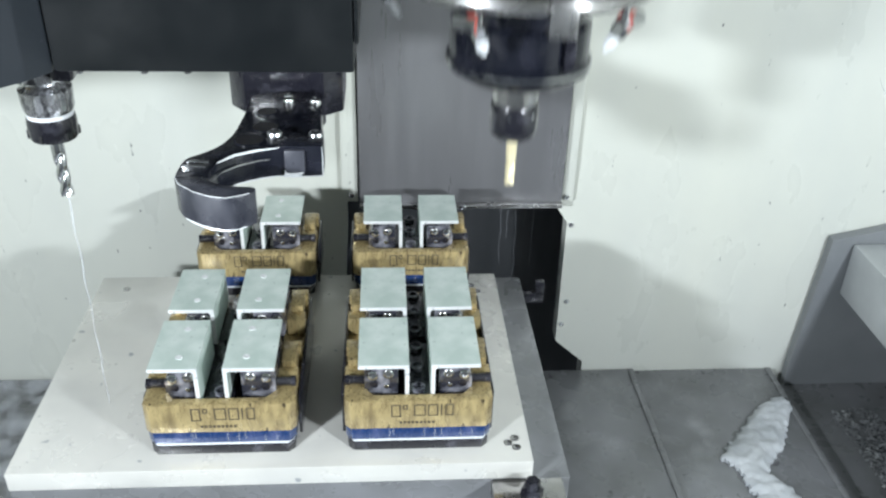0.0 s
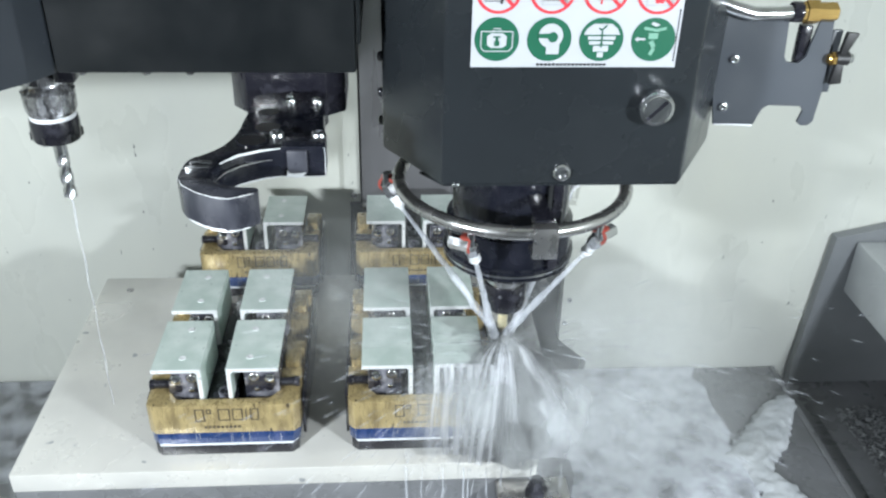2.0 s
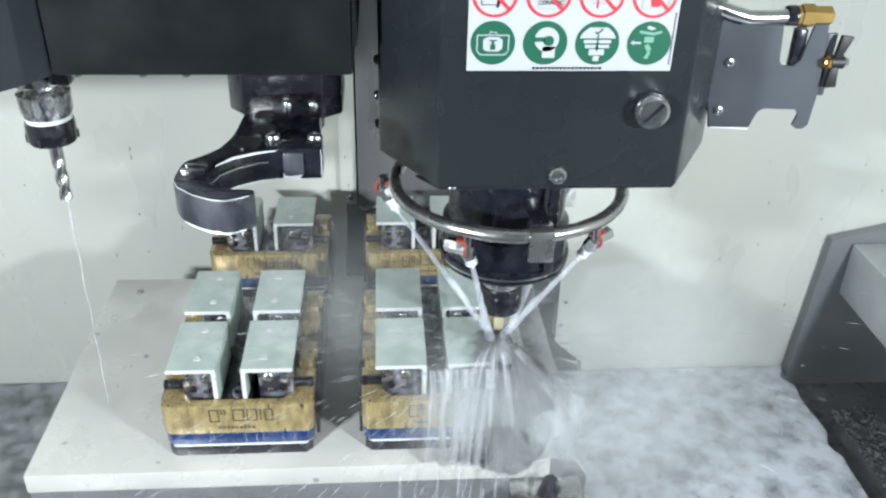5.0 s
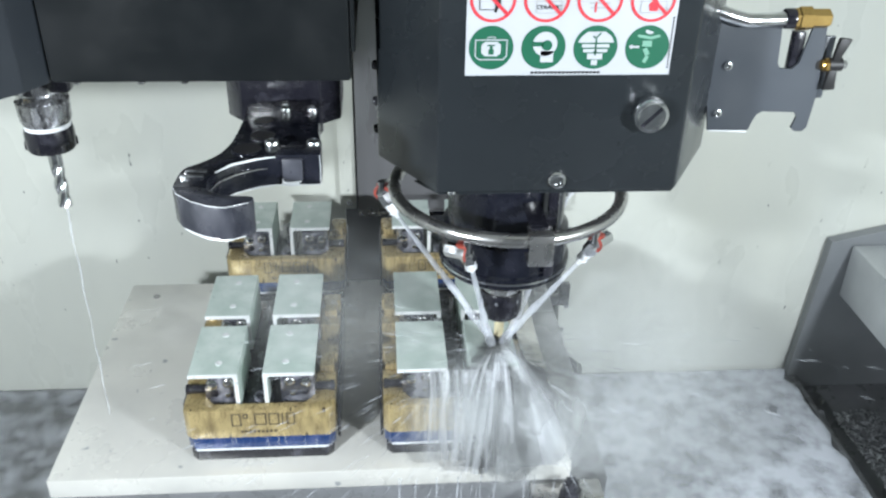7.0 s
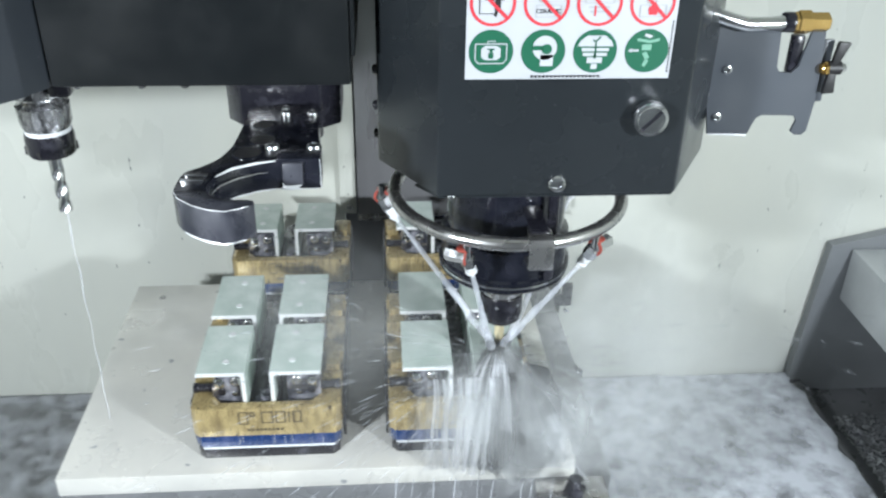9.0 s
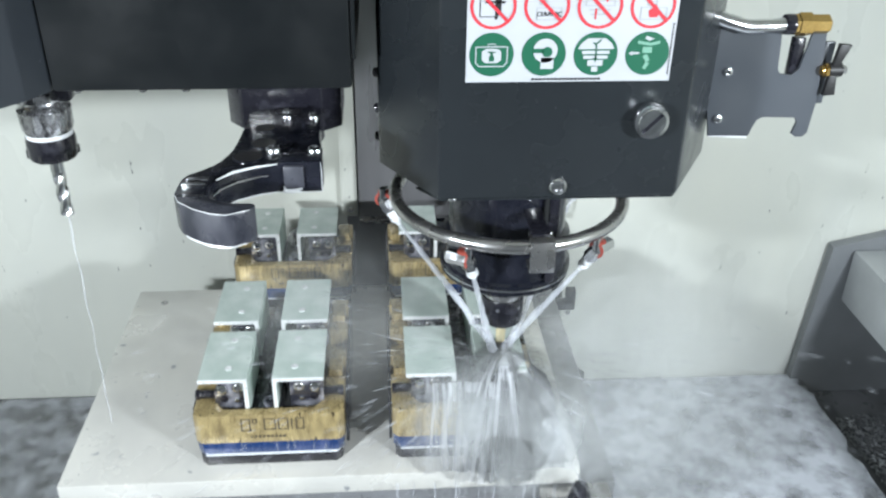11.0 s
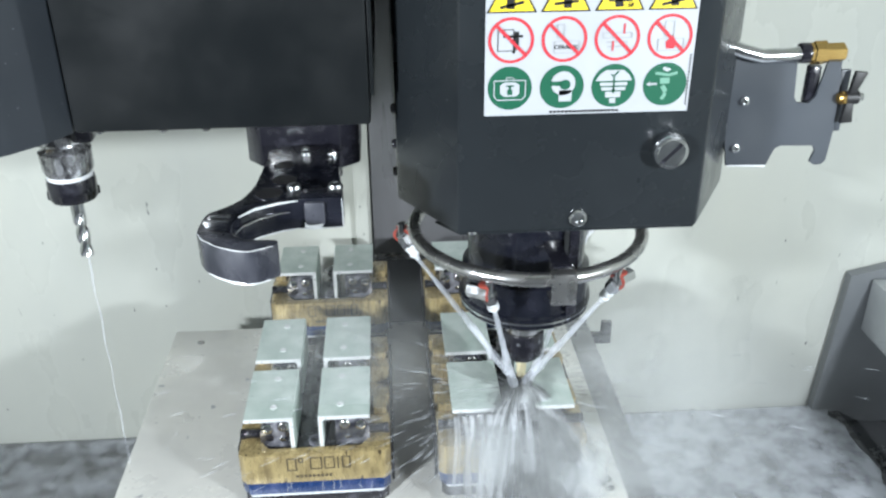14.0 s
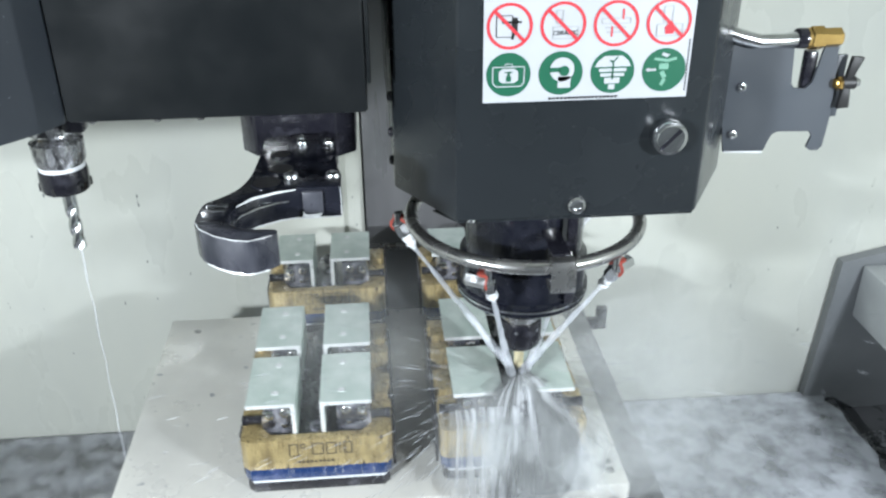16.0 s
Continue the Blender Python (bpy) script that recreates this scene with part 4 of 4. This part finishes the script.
    for k in range(9):
        part("code_mark", block(X(-0.0200 + 0.0042 * k), X(-0.0174 + 0.0042 * k), Y(-0.0025), Y(-0.0021), 0.0355, 0.0385), ETCH, v)
    for k, top, end in ((-0.030, 0.0275, 0.0150), (-0.0265, 0.0280, 0.0200), (0.006, 0.0280, 0.0140), (0.017, 0.0280, 0.0145), (0.024, 0.0280, 0.0180), (0.044, 0.0250, 0.0140), (0.056, 0.0250, 0.0140)):
        part("water_line", tube([(X(k + 0.0007 * math.sin(q * 2.0 + k * 300)), Y(-0.0012), top + (end - top) * q / 5) for q in range(6)], [0.0003, 0.0006, 0.0008, 0.0006, 0.0009, 0.0004], 6), TRICKLE, v, "pale run of coolant")
    for r in range(rows):
        y0 = 0.013 + 0.103 * r
        for sx in (-1, 1):
            a, b = sorted((X(sx * 0.022), X(sx * 0.052)))
            jaw_poly = [(X(sx * 0.021), 0.0525), (X(sx * 0.050), 0.0525), (X(sx * 0.056), 0.062), (X(sx * 0.056), 0.078), (X(sx * 0.050), 0.0905), (X(sx * 0.021), 0.0925)]
            jaw = part("jaw", prism(jaw_poly, "y", Y(y0 + 0.006), Y(y0 + 0.078), 0.0015), WETJAW, v, "wet black jaw")
            part("jaw_screw", screw((X(sx * 0.047), Y(y0 + 0.006), 0.0825), 0.0054, (0, -1, 0), 0.003), CHROME, jaw)
            part("jaw_screw", screw((X(sx * 0.031), Y(y0 + 0.006), 0.084), 0.0056, (0, -1, 0), 0.0025), STEEL, jaw)
            part("jaw_pin", lathe([(0.0026, 0), (0.0026, 0.001), (0.0015, 0.0016)], (X(sx * 0.033), Y(y0 + 0.006), 0.0685), 14, (0, -1, 0)), CHROME, jaw)
            part("jaw_pin", lathe([(0.004, 0), (0.004, 0.001), (0.0028, 0.0012)], (X(sx * 0.046), Y(y0 + 0.006), 0.0705), 16, (0, -1, 0)), BLACKMETAL, jaw)
            a, b = sorted((X(sx * 0.0565), X(sx * 0.0765)))
            part("ear", block(a, b, Y(y0 + 0.019), Y(y0 + 0.036), 0.0505, 0.0715, 0.0007), BRONZE, v)
            part("ear", block(a + 0.003, b - 0.003, Y(y0 + 0.037), Y(y0 + 0.070), 0.0505, 0.079, 0.0007), BRONZE, v)
            part("ear", block(a, b, Y(y0 + 0.071), Y(y0 + 0.086), 0.0505, 0.0695, 0.0007), BRONZE, v)
            thread = [(0.0042 + 0.0008 * (k % 2), 0.0011 * k) for k in range(18)]
            if r == 0:
              part("lead_screw", lathe([(0.003, -0.002)] + thread + [(0.0055, 0.0200), (0.0055, 0.0235), (0.004, 0.024)], (X(sx * 0.052), Y(y0 + 0.013), 0.0715), 18, (sx, 0, 0)), BLACKMETAL, v)
        part("centre_block", block(X(-0.0125), X(0.0125), Y(y0 - 0.0005), Y(y0 + 0.09), 0.0522, 0.060, 0.0012), BLACKMETAL, v)
        for k in (0.010, 0.045, 0.080):
            part("bolt", lathe([(0.0075, 0), (0.0075, 0.004), (0.0062, 0.005), (0.0045, 0.005), (0.004, 0.002), (0.0, 0.002)], (X(0), Y(y0 + k), 0.060), 22), WETJAW, v)
    TABLE_GROUP.append(v)
    return v


LX, RX = -0.1685, 0.0337
vise(LX, 0.6865, 2, "bronze and blue double vise holding two pairs of drilled brackets")
vise(RX, 0.6865, 2, "bronze and blue double vise holding two pairs of undrilled brackets")
vise(LX + 0.001, 0.984, 1, "bronze and blue vise near the back edge of the plate")
vise(RX + 0.001, 0.984, 1, "bronze and blue vise near the back edge of the plate")


# ---- workpieces: angle brackets clamped in the jaws ----
def workpiece(x0, x1, y0, y1, leg, drilled):
    label = "pale aluminium angle bracket with two drilled holes" if drilled else "pale aluminium angle bracket with a plain top"
    w = thing("angle_bracket", ((x0 + x1) / 2, y0, 0.055), label, "workpiece", "brackets in the vises")
    t = 0.0042
    if leg > 0:
        poly = [(x0, 0.1), (x1, 0.1), (x1, 0.0535), (x1 - t, 0.0535), (x1 - t, 0.1 - t - 0.002), (x1 - t - 0.002, 0.1 - t), (x0, 0.1 - t)]
    else:
        poly = [(x0, 0.1), (x1, 0.1), (x1, 0.1 - t), (x0 + t + 0.002, 0.1 - t), (x0 + t, 0.1 - t - 0.002), (x0 + t, 0.0535), (x0, 0.0535)]
    body = part("body", prism(poly, "y", y0, y1, 0.0005), PART, w, smooth=False)
    inset = [(p[0], p[1]) for p in poly]
    part("cut_face", prism(inset, "y", y0 - 0.0006, y0 - 0.0001), CUT, w, "bright sawn end face", smooth=False)
    if drilled:
        for k in (0.22, 0.80):
            part("hole", lathe([(0.0038, -0.0002), (0.0036, 0.0006), (0.0028, 0.0007), (0.0020, 0.0002), (0, 0.0002)], ((x0 + x1) / 2 + 0.004 * leg, y0 + (y1 - y0) * k, 0.1), 18), CUT, body)
    TABLE_GROUP.append(w)


for y0 in (0.699, 0.803):
    workpiece(-0.2375, -0.1885, y0, y0 + 0.0845, 1, True)
    workpiece(-0.1635, -0.1115, y0, y0 + 0.0845, -1, True)
    workpiece(-0.0280, 0.0240, y0, y0 + 0.0845, 1, False)
    workpiece(0.0465, 0.0970, y0, y0 + 0.0845, -1, False)
workpiece(-0.2330, -0.1840, 1.003, 1.0785, 1, True)
workpiece(-0.1615, -0.1095, 1.003, 1.0785, -1, True)
workpiece(-0.0275, 0.0235, 1.003, 1.0785, 1, False)
workpiece(0.0470, 0.0975, 1.003, 1.0785, -1, False)

# ---- work lights on the enclosure (behind the camera) ----
for lamp in LAMP_OBJECTS:
    m = lamp.matrix_world
    fix = thing("work_light", m.translation, "white led work light on the enclosure frame", "lamp", "work lights")
    for nm, mat, zz in (("housing", GREYBOX, (0.004, 0.03)), ("led_panel", LED, (0.0015, 0.0035))):
        bm = block(-0.085, 0.085, -0.04, 0.04, zz[0], zz[1], 0.0008)
        bmesh.ops.transform(bm, matrix=m, verts=bm.verts)
        part(nm, bm, mat, fix)
    part("mount", rod(m @ Vector((0, 0, 0.03)), (m.translation.x, m.translation.y - 0.05, 1.7), 0.008), GREYBOX, fix)

# ---- coolant ----
JETS = []


def jet(start, end, r0, r1, seed):
    """A slightly ragged stream from a nozzle to the cut; its origin is the nozzle."""
    rng = random.Random(seed)
    a, b = Vector(start), Vector(end)
    d = b - a
    pts, rad = [], []
    for k in range(15):
        f = k / 14
        w = Vector((rng.uniform(-1, 1), rng.uniform(-1, 1), rng.uniform(-1, 1))) * 0.0009 * f
        pts.append(a + d * f + w)
        rad.append((r0 + (r1 - r0) * f) * rng.uniform(0.8, 1.2))
    bm = tube(pts, rad, 10)
    bmesh.ops.translate(bm, verts=bm.verts, vec=-a)
    ob = new("coolant_jet", finish(bm, JET))
    ob.location = a
    tagged(ob, "white coolant jet shooting from the ring to the cutter", "water", "coolant jets")
    JETS.append((ob, a, d))


for i, tip in enumerate(TIPS):
    jet(tip, CUTPOINT + Vector((0.004 * (i - 1.5), 0, 0.004 * (i % 2))), 0.0018, 0.0048, 20 + i)


def needle(bm, c, d, w):
    """One flying streak: a thin spindle of six faces."""
    u = d.cross(Vector((0.3, 0.5, 0.8))).normalized() * w
    v = d.cross(u).normalized() * w
    p = [bm.verts.new(q) for q in (c - d, c + u, c - u * 0.5 + v * 0.87, c - u * 0.5 - v * 0.87, c + d)]
    for i in range(3):
        j = (i + 1) % 3
        bm.faces.new((p[0], p[1 + j], p[1 + i]))
        bm.faces.new((p[4], p[1 + i], p[1 + j]))


def spray(seed, count, reach, low, high, az, width, length, fall):
    """Streaks thrown outwards from the cut between two azimuths and two elevations."""
    rng = random.Random(seed)
    bm = bmesh.new()
    for k in range(count):
        a = radians(rng.uniform(*az))
        e = radians(rng.uniform(low, high))
        r = 0.012 + reach * rng.random() ** 1.3
        d = Vector((math.cos(a) * math.cos(e), math.sin(a) * math.cos(e), math.sin(e)))
        c = d * r + Vector((0, 0, -fall * r * r))
        d = (d + Vector((0, 0, -2 * fall * r))).normalized()
        needle(bm, c, d * length * rng.uniform(0.4, 1.4), width * rng.uniform(0.5, 1.5))
    return bm


def puffs(seed, places, count):
    """Soft mist: thin round sheets turned every way, scattered about places (x, y, z, spread, radius)."""
    rng = random.Random(seed)
    bm = bmesh.new()
    uv = bm.loops.layers.uv.new("UVMap")
    for x, y, z, spread, radius in places:
        for k in range(count):
            c = Vector((x + rng.gauss(0, spread), y + rng.gauss(0, spread), z + rng.gauss(0, spread)))
            n = Vector((rng.gauss(0, 0.45), rng.gauss(0, 0.3) - 1.2, rng.gauss(0, 0.4) + 0.6)).normalized()
            u = n.orthogonal().normalized()
            v = n.cross(u)
            r = radius * rng.uniform(0.7, 1.3)
            mid = bm.verts.new(c + n * r * 0.2)
            rim = [bm.verts.new(c + (u * math.cos(a) + v * math.sin(a)) * r) for a in [math.pi * i / 8 for i in range(16)]]
            for i in range(16):
                f = bm.faces.new((mid, rim[i], rim[(i + 1) % 16]))
                for loop, w in zip(f.loops, ((0.5, 0.5), (0.5 + 0.5 * math.cos(math.pi * i / 8), 0.5 + 0.5 * math.sin(math.pi * i / 8)),
                                             (0.5 + 0.5 * math.cos(math.pi * (i + 1) / 8), 0.5 + 0.5 * math.sin(math.pi * (i + 1) / 8)))):
                    loop[uv].uv = w
    return bm


WATER = []


def water(name, bm, mat, label, kind="stuff"):
    ob = new(name, finish(bm, mat, False))
    tagged(ob, label, "water", kind=kind)
    WATER.append(ob)
    return ob


def veil(seed, x0, x1, over, reach, drop, top=0.0):
    """A falling sheet from the cut: it runs forward over the part for a share of its way, then drops."""
    rng = random.Random(seed)
    bm = bmesh.new()
    uv = bm.loops.layers.uv.new("UVMap")
    nu, nv = 24, 26
    shift = rng.uniform(0, 40)
    grid = []
    for j in range(nv + 1):
        f = j / nv
        row = []
        for i in range(nu + 1):
            u = i / nu
            fall = max(0.0, (f - over) / (1 - over))
            wob = noise.noise(Vector((u * 6 + shift, f * 2, 0)))
            x = (x0 + (x1 - x0) * u) * (0.10 + 0.90 * f ** 0.85) + 0.003 * wob * f
            row.append((bm.verts.new((x, -0.004 - reach * f ** 0.8 + 0.005 * wob * f, 0.007 + top - drop * fall ** 1.5)), (u, f)))
        grid.append(row)
    where = {v: w for row in grid for v, w in row}
    for a, b in zip(grid, grid[1:]):
        for i in range(nu):
            face = bm.faces.new((a[i][0], a[i + 1][0], b[i + 1][0], b[i][0]))
            for loop in face.loops:
                u, f = where[loop.vert]
                loop[uv].uv = (u + 0.0, f)
    return bm


def edge_veil(seed, x0, x1, drop):
    """Coolant that spills in trickles over the front edge of a part."""
    bm = bmesh.new()
    uv = bm.loops.layers.uv.new("UVMap")
    nu, nv = 30, 16
    grid = [[bm.verts.new((x0 + (x1 - x0) * i / nu + 0.004 * noise.noise(Vector((i * 0.4, j * 0.12, seed))), -0.0400 - 0.026 * (j / nv) ** 0.6 + 0.004 * noise.noise(Vector((i * 0.3, j * 0.2, seed + 9))),
                           0.0055 - drop * (j / nv) ** 1.4)) for i in range(nu + 1)] for j in range(nv + 1)]
    where = {grid[j][i]: (i / nu, j / nv) for j in range(nv + 1) for i in range(nu + 1)}
    for a, b in zip(grid, grid[1:]):
        for i in range(nu):
            face = bm.faces.new((a[i], a[i + 1], b[i + 1], b[i]))
            for loop in face.loops:
                loop[uv].uv = where[loop.vert]
    return bm


water("coolant_spray", spray(32, 90, 0.10, -60, 5, (-190, 20), 0.0005, 0.005, 2.0), STREAK, "white spray thrown off the cutter")
water("coolant_spray", spray(33, 170, 0.62, -32, 6, (-70, 35), 0.0006, 0.016, 0.35), STREAK, "fine streaks of coolant flying over the way cover")
water("coolant_spray", spray(34, 620, 0.38, -36, 14, (138, 262), 0.00048, 0.010, 0.6), STREAK, "streaks of coolant flying over the vises")
water("coolant_veil", edge_veil(51, -0.100, 0.012, 0.102), THINVEIL, "trickling sheet of coolant falling over the vise")
water("coolant_veil", veil(52, -0.020, 0.018, 0.30, 0.070, 0.104, 0.002), VEIL, "bright sheet of coolant falling below the cutter")
water("coolant_veil", veil(53, -0.014, 0.074, 0.03, 0.062, 0.103), FOGVEIL, "bright sheet of coolant falling on the plate")
water("coolant_veil", veil(54, -0.044, 0.098, 0.06, 0.070, 0.104, 0.002), FOGVEIL, "foggy sheet of coolant spreading over the plate")
water("coolant_veil", veil(56, -0.075, 0.030, 0.32, 0.080, 0.104, 0.003), THINVEIL, "thin sheet of coolant falling before the vise")
water("coolant_plume", puffs(35, [(0, -0.012, 0.004, 0.002, 0.026), (0.004, -0.024, -0.006, 0.004, 0.042), (0.020, -0.040, -0.030, 0.006, 0.060), (0.030, -0.060, -0.065, 0.006, 0.065), (0.062, -0.045, -0.060, 0.008, 0.080), (-0.020, -0.055, -0.030, 0.005, 0.060), (0.020, -0.086, -0.095, 0.006, 0.060)], 1), PLUME,
      "bright mist of atomised coolant round the cutter")
water("coolant_mist", puffs(36, [(0.085, -0.015, -0.004, 0.01, 0.15), (0.165, 0.095, -0.014, 0.02, 0.20), (-0.065, -0.055, 0.00, 0.01, 0.12), (0.225, 0.005, -0.094, 0.02, 0.17), (0.045, -0.060, -0.040, 0.005, 0.11), (-0.030, -0.060, -0.015, 0.005, 0.085), (0.120, -0.050, -0.10, 0.01, 0.13), (-0.16, 0.02, 0.02, 0.02, 0.15)], 1), HAZE,
      "thin coolant mist drifting over the plate and way cover")


def plate_drips(seed):
    rng = random.Random(seed)
    bms = []
    for k in range(12):
        x = rng.uniform(-0.11, 0.06)
        pts = [(x + rng.gauss(0, 0.0008), -0.0855 - 0.0015 * q + rng.gauss(0, 0.0006), -0.096 - 0.016 * q) for q in range(7)]
        bms.append(tube(pts, [rng.uniform(0.0003, 0.0010) for q in range(7)], 6))
    return join(*bms)


water("coolant_drips", plate_drips(41), STREAK, "white coolant dripping off the front edge of the plate")

# foam lying on the way cover, washed off by the first spray
def foam_patch():
    """A low ragged cushion of foam, highest along its middle."""
    outline = rounded([(x + 0.008, y) for x, y in ((0.665, 1.121), (0.603, 1.082), (0.551, 1.017), (0.505, 0.973), (0.530, 0.950), (0.532, 0.917), (0.541, 0.845), (0.614, 0.845), (0.603, 0.902), (0.577, 0.933), (0.591, 0.965), (0.625, 0.992), (0.648, 1.039), (0.680, 1.095))], 1)
    step, floor = 0.0035, -0.3125
    heights = {}

    def gap(x, y):
        inside, best = False, 1.0
        for (ax, ay), (bx, by) in zip(outline, outline[1:] + outline[:1]):
            if (ay > y) != (by > y) and x < ax + (bx - ax) * (y - ay) / (by - ay):
                inside = not inside
            f = min(1, max(0, ((x - ax) * (bx - ax) + (y - ay) * (by - ay)) / ((bx - ax) ** 2 + (by - ay) ** 2)))
            best = min(best, math.hypot(x - ax - f * (bx - ax), y - ay - f * (by - ay)))
        return best if inside else -best

    for i in range(54):
        for j in range(86):
            x, y = 0.498 + step * i, 0.835 + step * j
            d = gap(x, y) + 0.006 * noise.noise(Vector((x * 90, y * 90, 3))) + 0.003 * noise.noise(Vector((x * 260, y * 260, 5)))
            if d > 0:
                lump = 0.5 + 0.5 * noise.noise(Vector((x * 70, y * 70, 1))) + 0.25 * noise.noise(Vector((x * 190, y * 190, 2)))
                heights[i, j] = (x, y, floor + 0.004 + min(1, d / 0.014) ** 0.6 * (0.004 + 0.007 * lump))
    bm = bmesh.new()
    made = {k: bm.verts.new(p) for k, p in heights.items()}
    for (i, j) in heights:
        ring = [(i, j), (i + 1, j), (i + 1, j + 1), (i, j + 1)]
        if all(q in made for q in ring):
            bm.faces.new([made[q] for q in ring])
    bmesh.ops.delete(bm, geom=[v for v in bm.verts if not v.link_faces], context="VERTS")
    rim = [e for e in bm.edges if len(e.link_faces) == 1]
    low = bmesh.ops.extrude_edge_only(bm, edges=rim)["geom"]
    for v in low:
        if isinstance(v, bmesh.types.BMVert):
            v.co.z = floor
    return bm


foam = solid("coolant_foam", foam_patch(), FROTH, "patch of white coolant foam on the way cover", "foam")


def film(x0, x1, seed):
    """A thin ragged film of foamy coolant lying on a way cover."""
    rng = random.Random(seed)
    ys = [0.335 + 0.0286 * k for k in range(31)]
    edge = lambda x, sx: [(x - sx * abs(rng.gauss(0, 0.010)), y) for y in ys]
    return prism(edge(x1, 1) + edge(x0, -1)[::-1], "z", -0.3058, -0.3051)


film_right = solid("coolant_film", film(0.224, 0.688, 3), FILM, "milky film of coolant spreading over the way cover", "coolant film")
film_left = solid("coolant_film", film(-1.17, -0.436, 4), THINFILM, "thin milky film of coolant lying on the way cover", "coolant film")


# ---- movement ----
def table_shift(t):
    """The table feeds to the right in small loops once the cut begins."""
    if t <= 2.05:
        return Vector((0, 0, 0))
    k = min(1.0, (t - 2.05) / 0.3)
    s = min(1.0, max(0.0, (t - 4.0) / 3.0))
    w = 2 * math.pi / 0.3178
    c, q = math.cos(w * t), math.sin(w * t)
    mean_x = 4.80 * t - 2.8 + 3.0 * s - 1.0 * max(0, (t - 9) / 7)
    mean_y = 6.6 + 1.6 * s + 0.8 * min(1, max(0, (t - 9) / 3))
    return Vector((k * (mean_x + 4.9 * c + 3.9 * q), k * (mean_y + 4.9 * q - 3.9 * c), 0)) * 0.001


HEAD_DROP = [(0, 0.192), (0.1, 0.140), (0.2, 0.076), (0.3, 0.062), (0.4, 0.056), (0.5, 0.0237), (0.75, 0.0185), (1.0, 0.0145), (1.5, 0.008), (2.0, 0.001), (2.3, 0.0),
             (16.0, 0.0)]


def head_height(t):
    for (a, p), (b, q) in zip(HEAD_DROP, HEAD_DROP[1:]):
        if t <= b:
            return p + (q - p) * (t - a) / (b - a)
    return 0.0


def motions():
    table_times = [0.0, 1.0, 2.0] + [2.0 + k / 15 for k in range(1, 211)]
    for ob in TABLE_GROUP:
        o = ob.location.copy()
        walk(ob, [(t, Matrix.Translation(o + table_shift(t))) for t in table_times])
    o = head.location.copy()
    walk(head, [(t, Matrix.Translation(o + Vector((0, 0, h)))) for t, h in HEAD_DROP])
    walk(cutter, [(k / 30, pose(0, 0, 0, 0, 0, 80 * k)) for k in range(481)])
    # the jets shoot out of their nozzles as the coolant is turned on, and follow the head
    for ob, a, d in JETS:
        rows = []
        for t in (0, 0.1, 0.2, 0.3, 0.4, 0.5, 0.75, 0.9, 1.0, 1.5, 2.0, 2.3, 16.0):
            out = 0.0 if t < 0.8 else 1.0
            rows.append((t, Matrix.Translation(a + Vector((0, 0, head_height(t))) + (Vector((0, 0, 0)) if out else Vector((XS, YS + 0.15, 0.75)) - a))))
        walk(ob, rows)
    o = foam.location.copy()
    walk(foam, [(0, Matrix.Translation(o)), (2.0, Matrix.Translation(o + Vector((0, 0, 0)))), (4.2, Matrix.Translation(o + Vector((0.02, -0.16, 0)))), (6.0, Matrix.Translation(o + Vector((0.02, -0.42, 0)))),
                (16.0, Matrix.Translation(o + Vector((0.02, -0.42, 0))))])
    # the film washes out from under the table once the coolant runs, then rides with the table
    o = film_right.location.copy()
    walk(film_right, [(t, Matrix.Translation(o + Vector((q + (0.0048 * t - 0.003 if t > 2 else 0), 0, 0)))) for t, q in
                      ((0, -0.46), (0.8, -0.46), (1.2, -0.30), (1.6, -0.20), (2.4, -0.10), (3.5, -0.02), (4.2, 0), (6.5, 0), (10, 0), (16, 0))])
    p = film_left.location.copy()
    walk(film_left, [(t, Matrix.Translation(p + Vector((max(0, 0.0048 * t - 0.003 if t > 2 else 0), 0, 0)))) for t in (0, 2, 2.5, 16)])
    rng = random.Random(77)
    for i, ob in enumerate(WATER):
        rows = [(0.0, pose(XS, YS + 0.12, 0.85)), (0.78, pose(XS, YS + 0.12, 0.85))]
        times = [0.9 + 0.2 * k for k in range(76)]
        for t in times[:-1] + [16.0]:
            calm = 0.4 if "veil" in ob.name else 1.0
            turn = calm * rng.uniform(-5, 5)
            p = CUTPOINT + Vector((rng.uniform(-1, 1), rng.uniform(-1, 1), rng.uniform(-0.6, 0.6))) * 0.004 + Vector((0, 0, head_height(t)))
            rows.append((t, pose(p.x, p.y, p.z, calm * rng.uniform(-4, 4), calm * rng.uniform(-4, 4), turn)))
        walk(ob, rows)


motions()
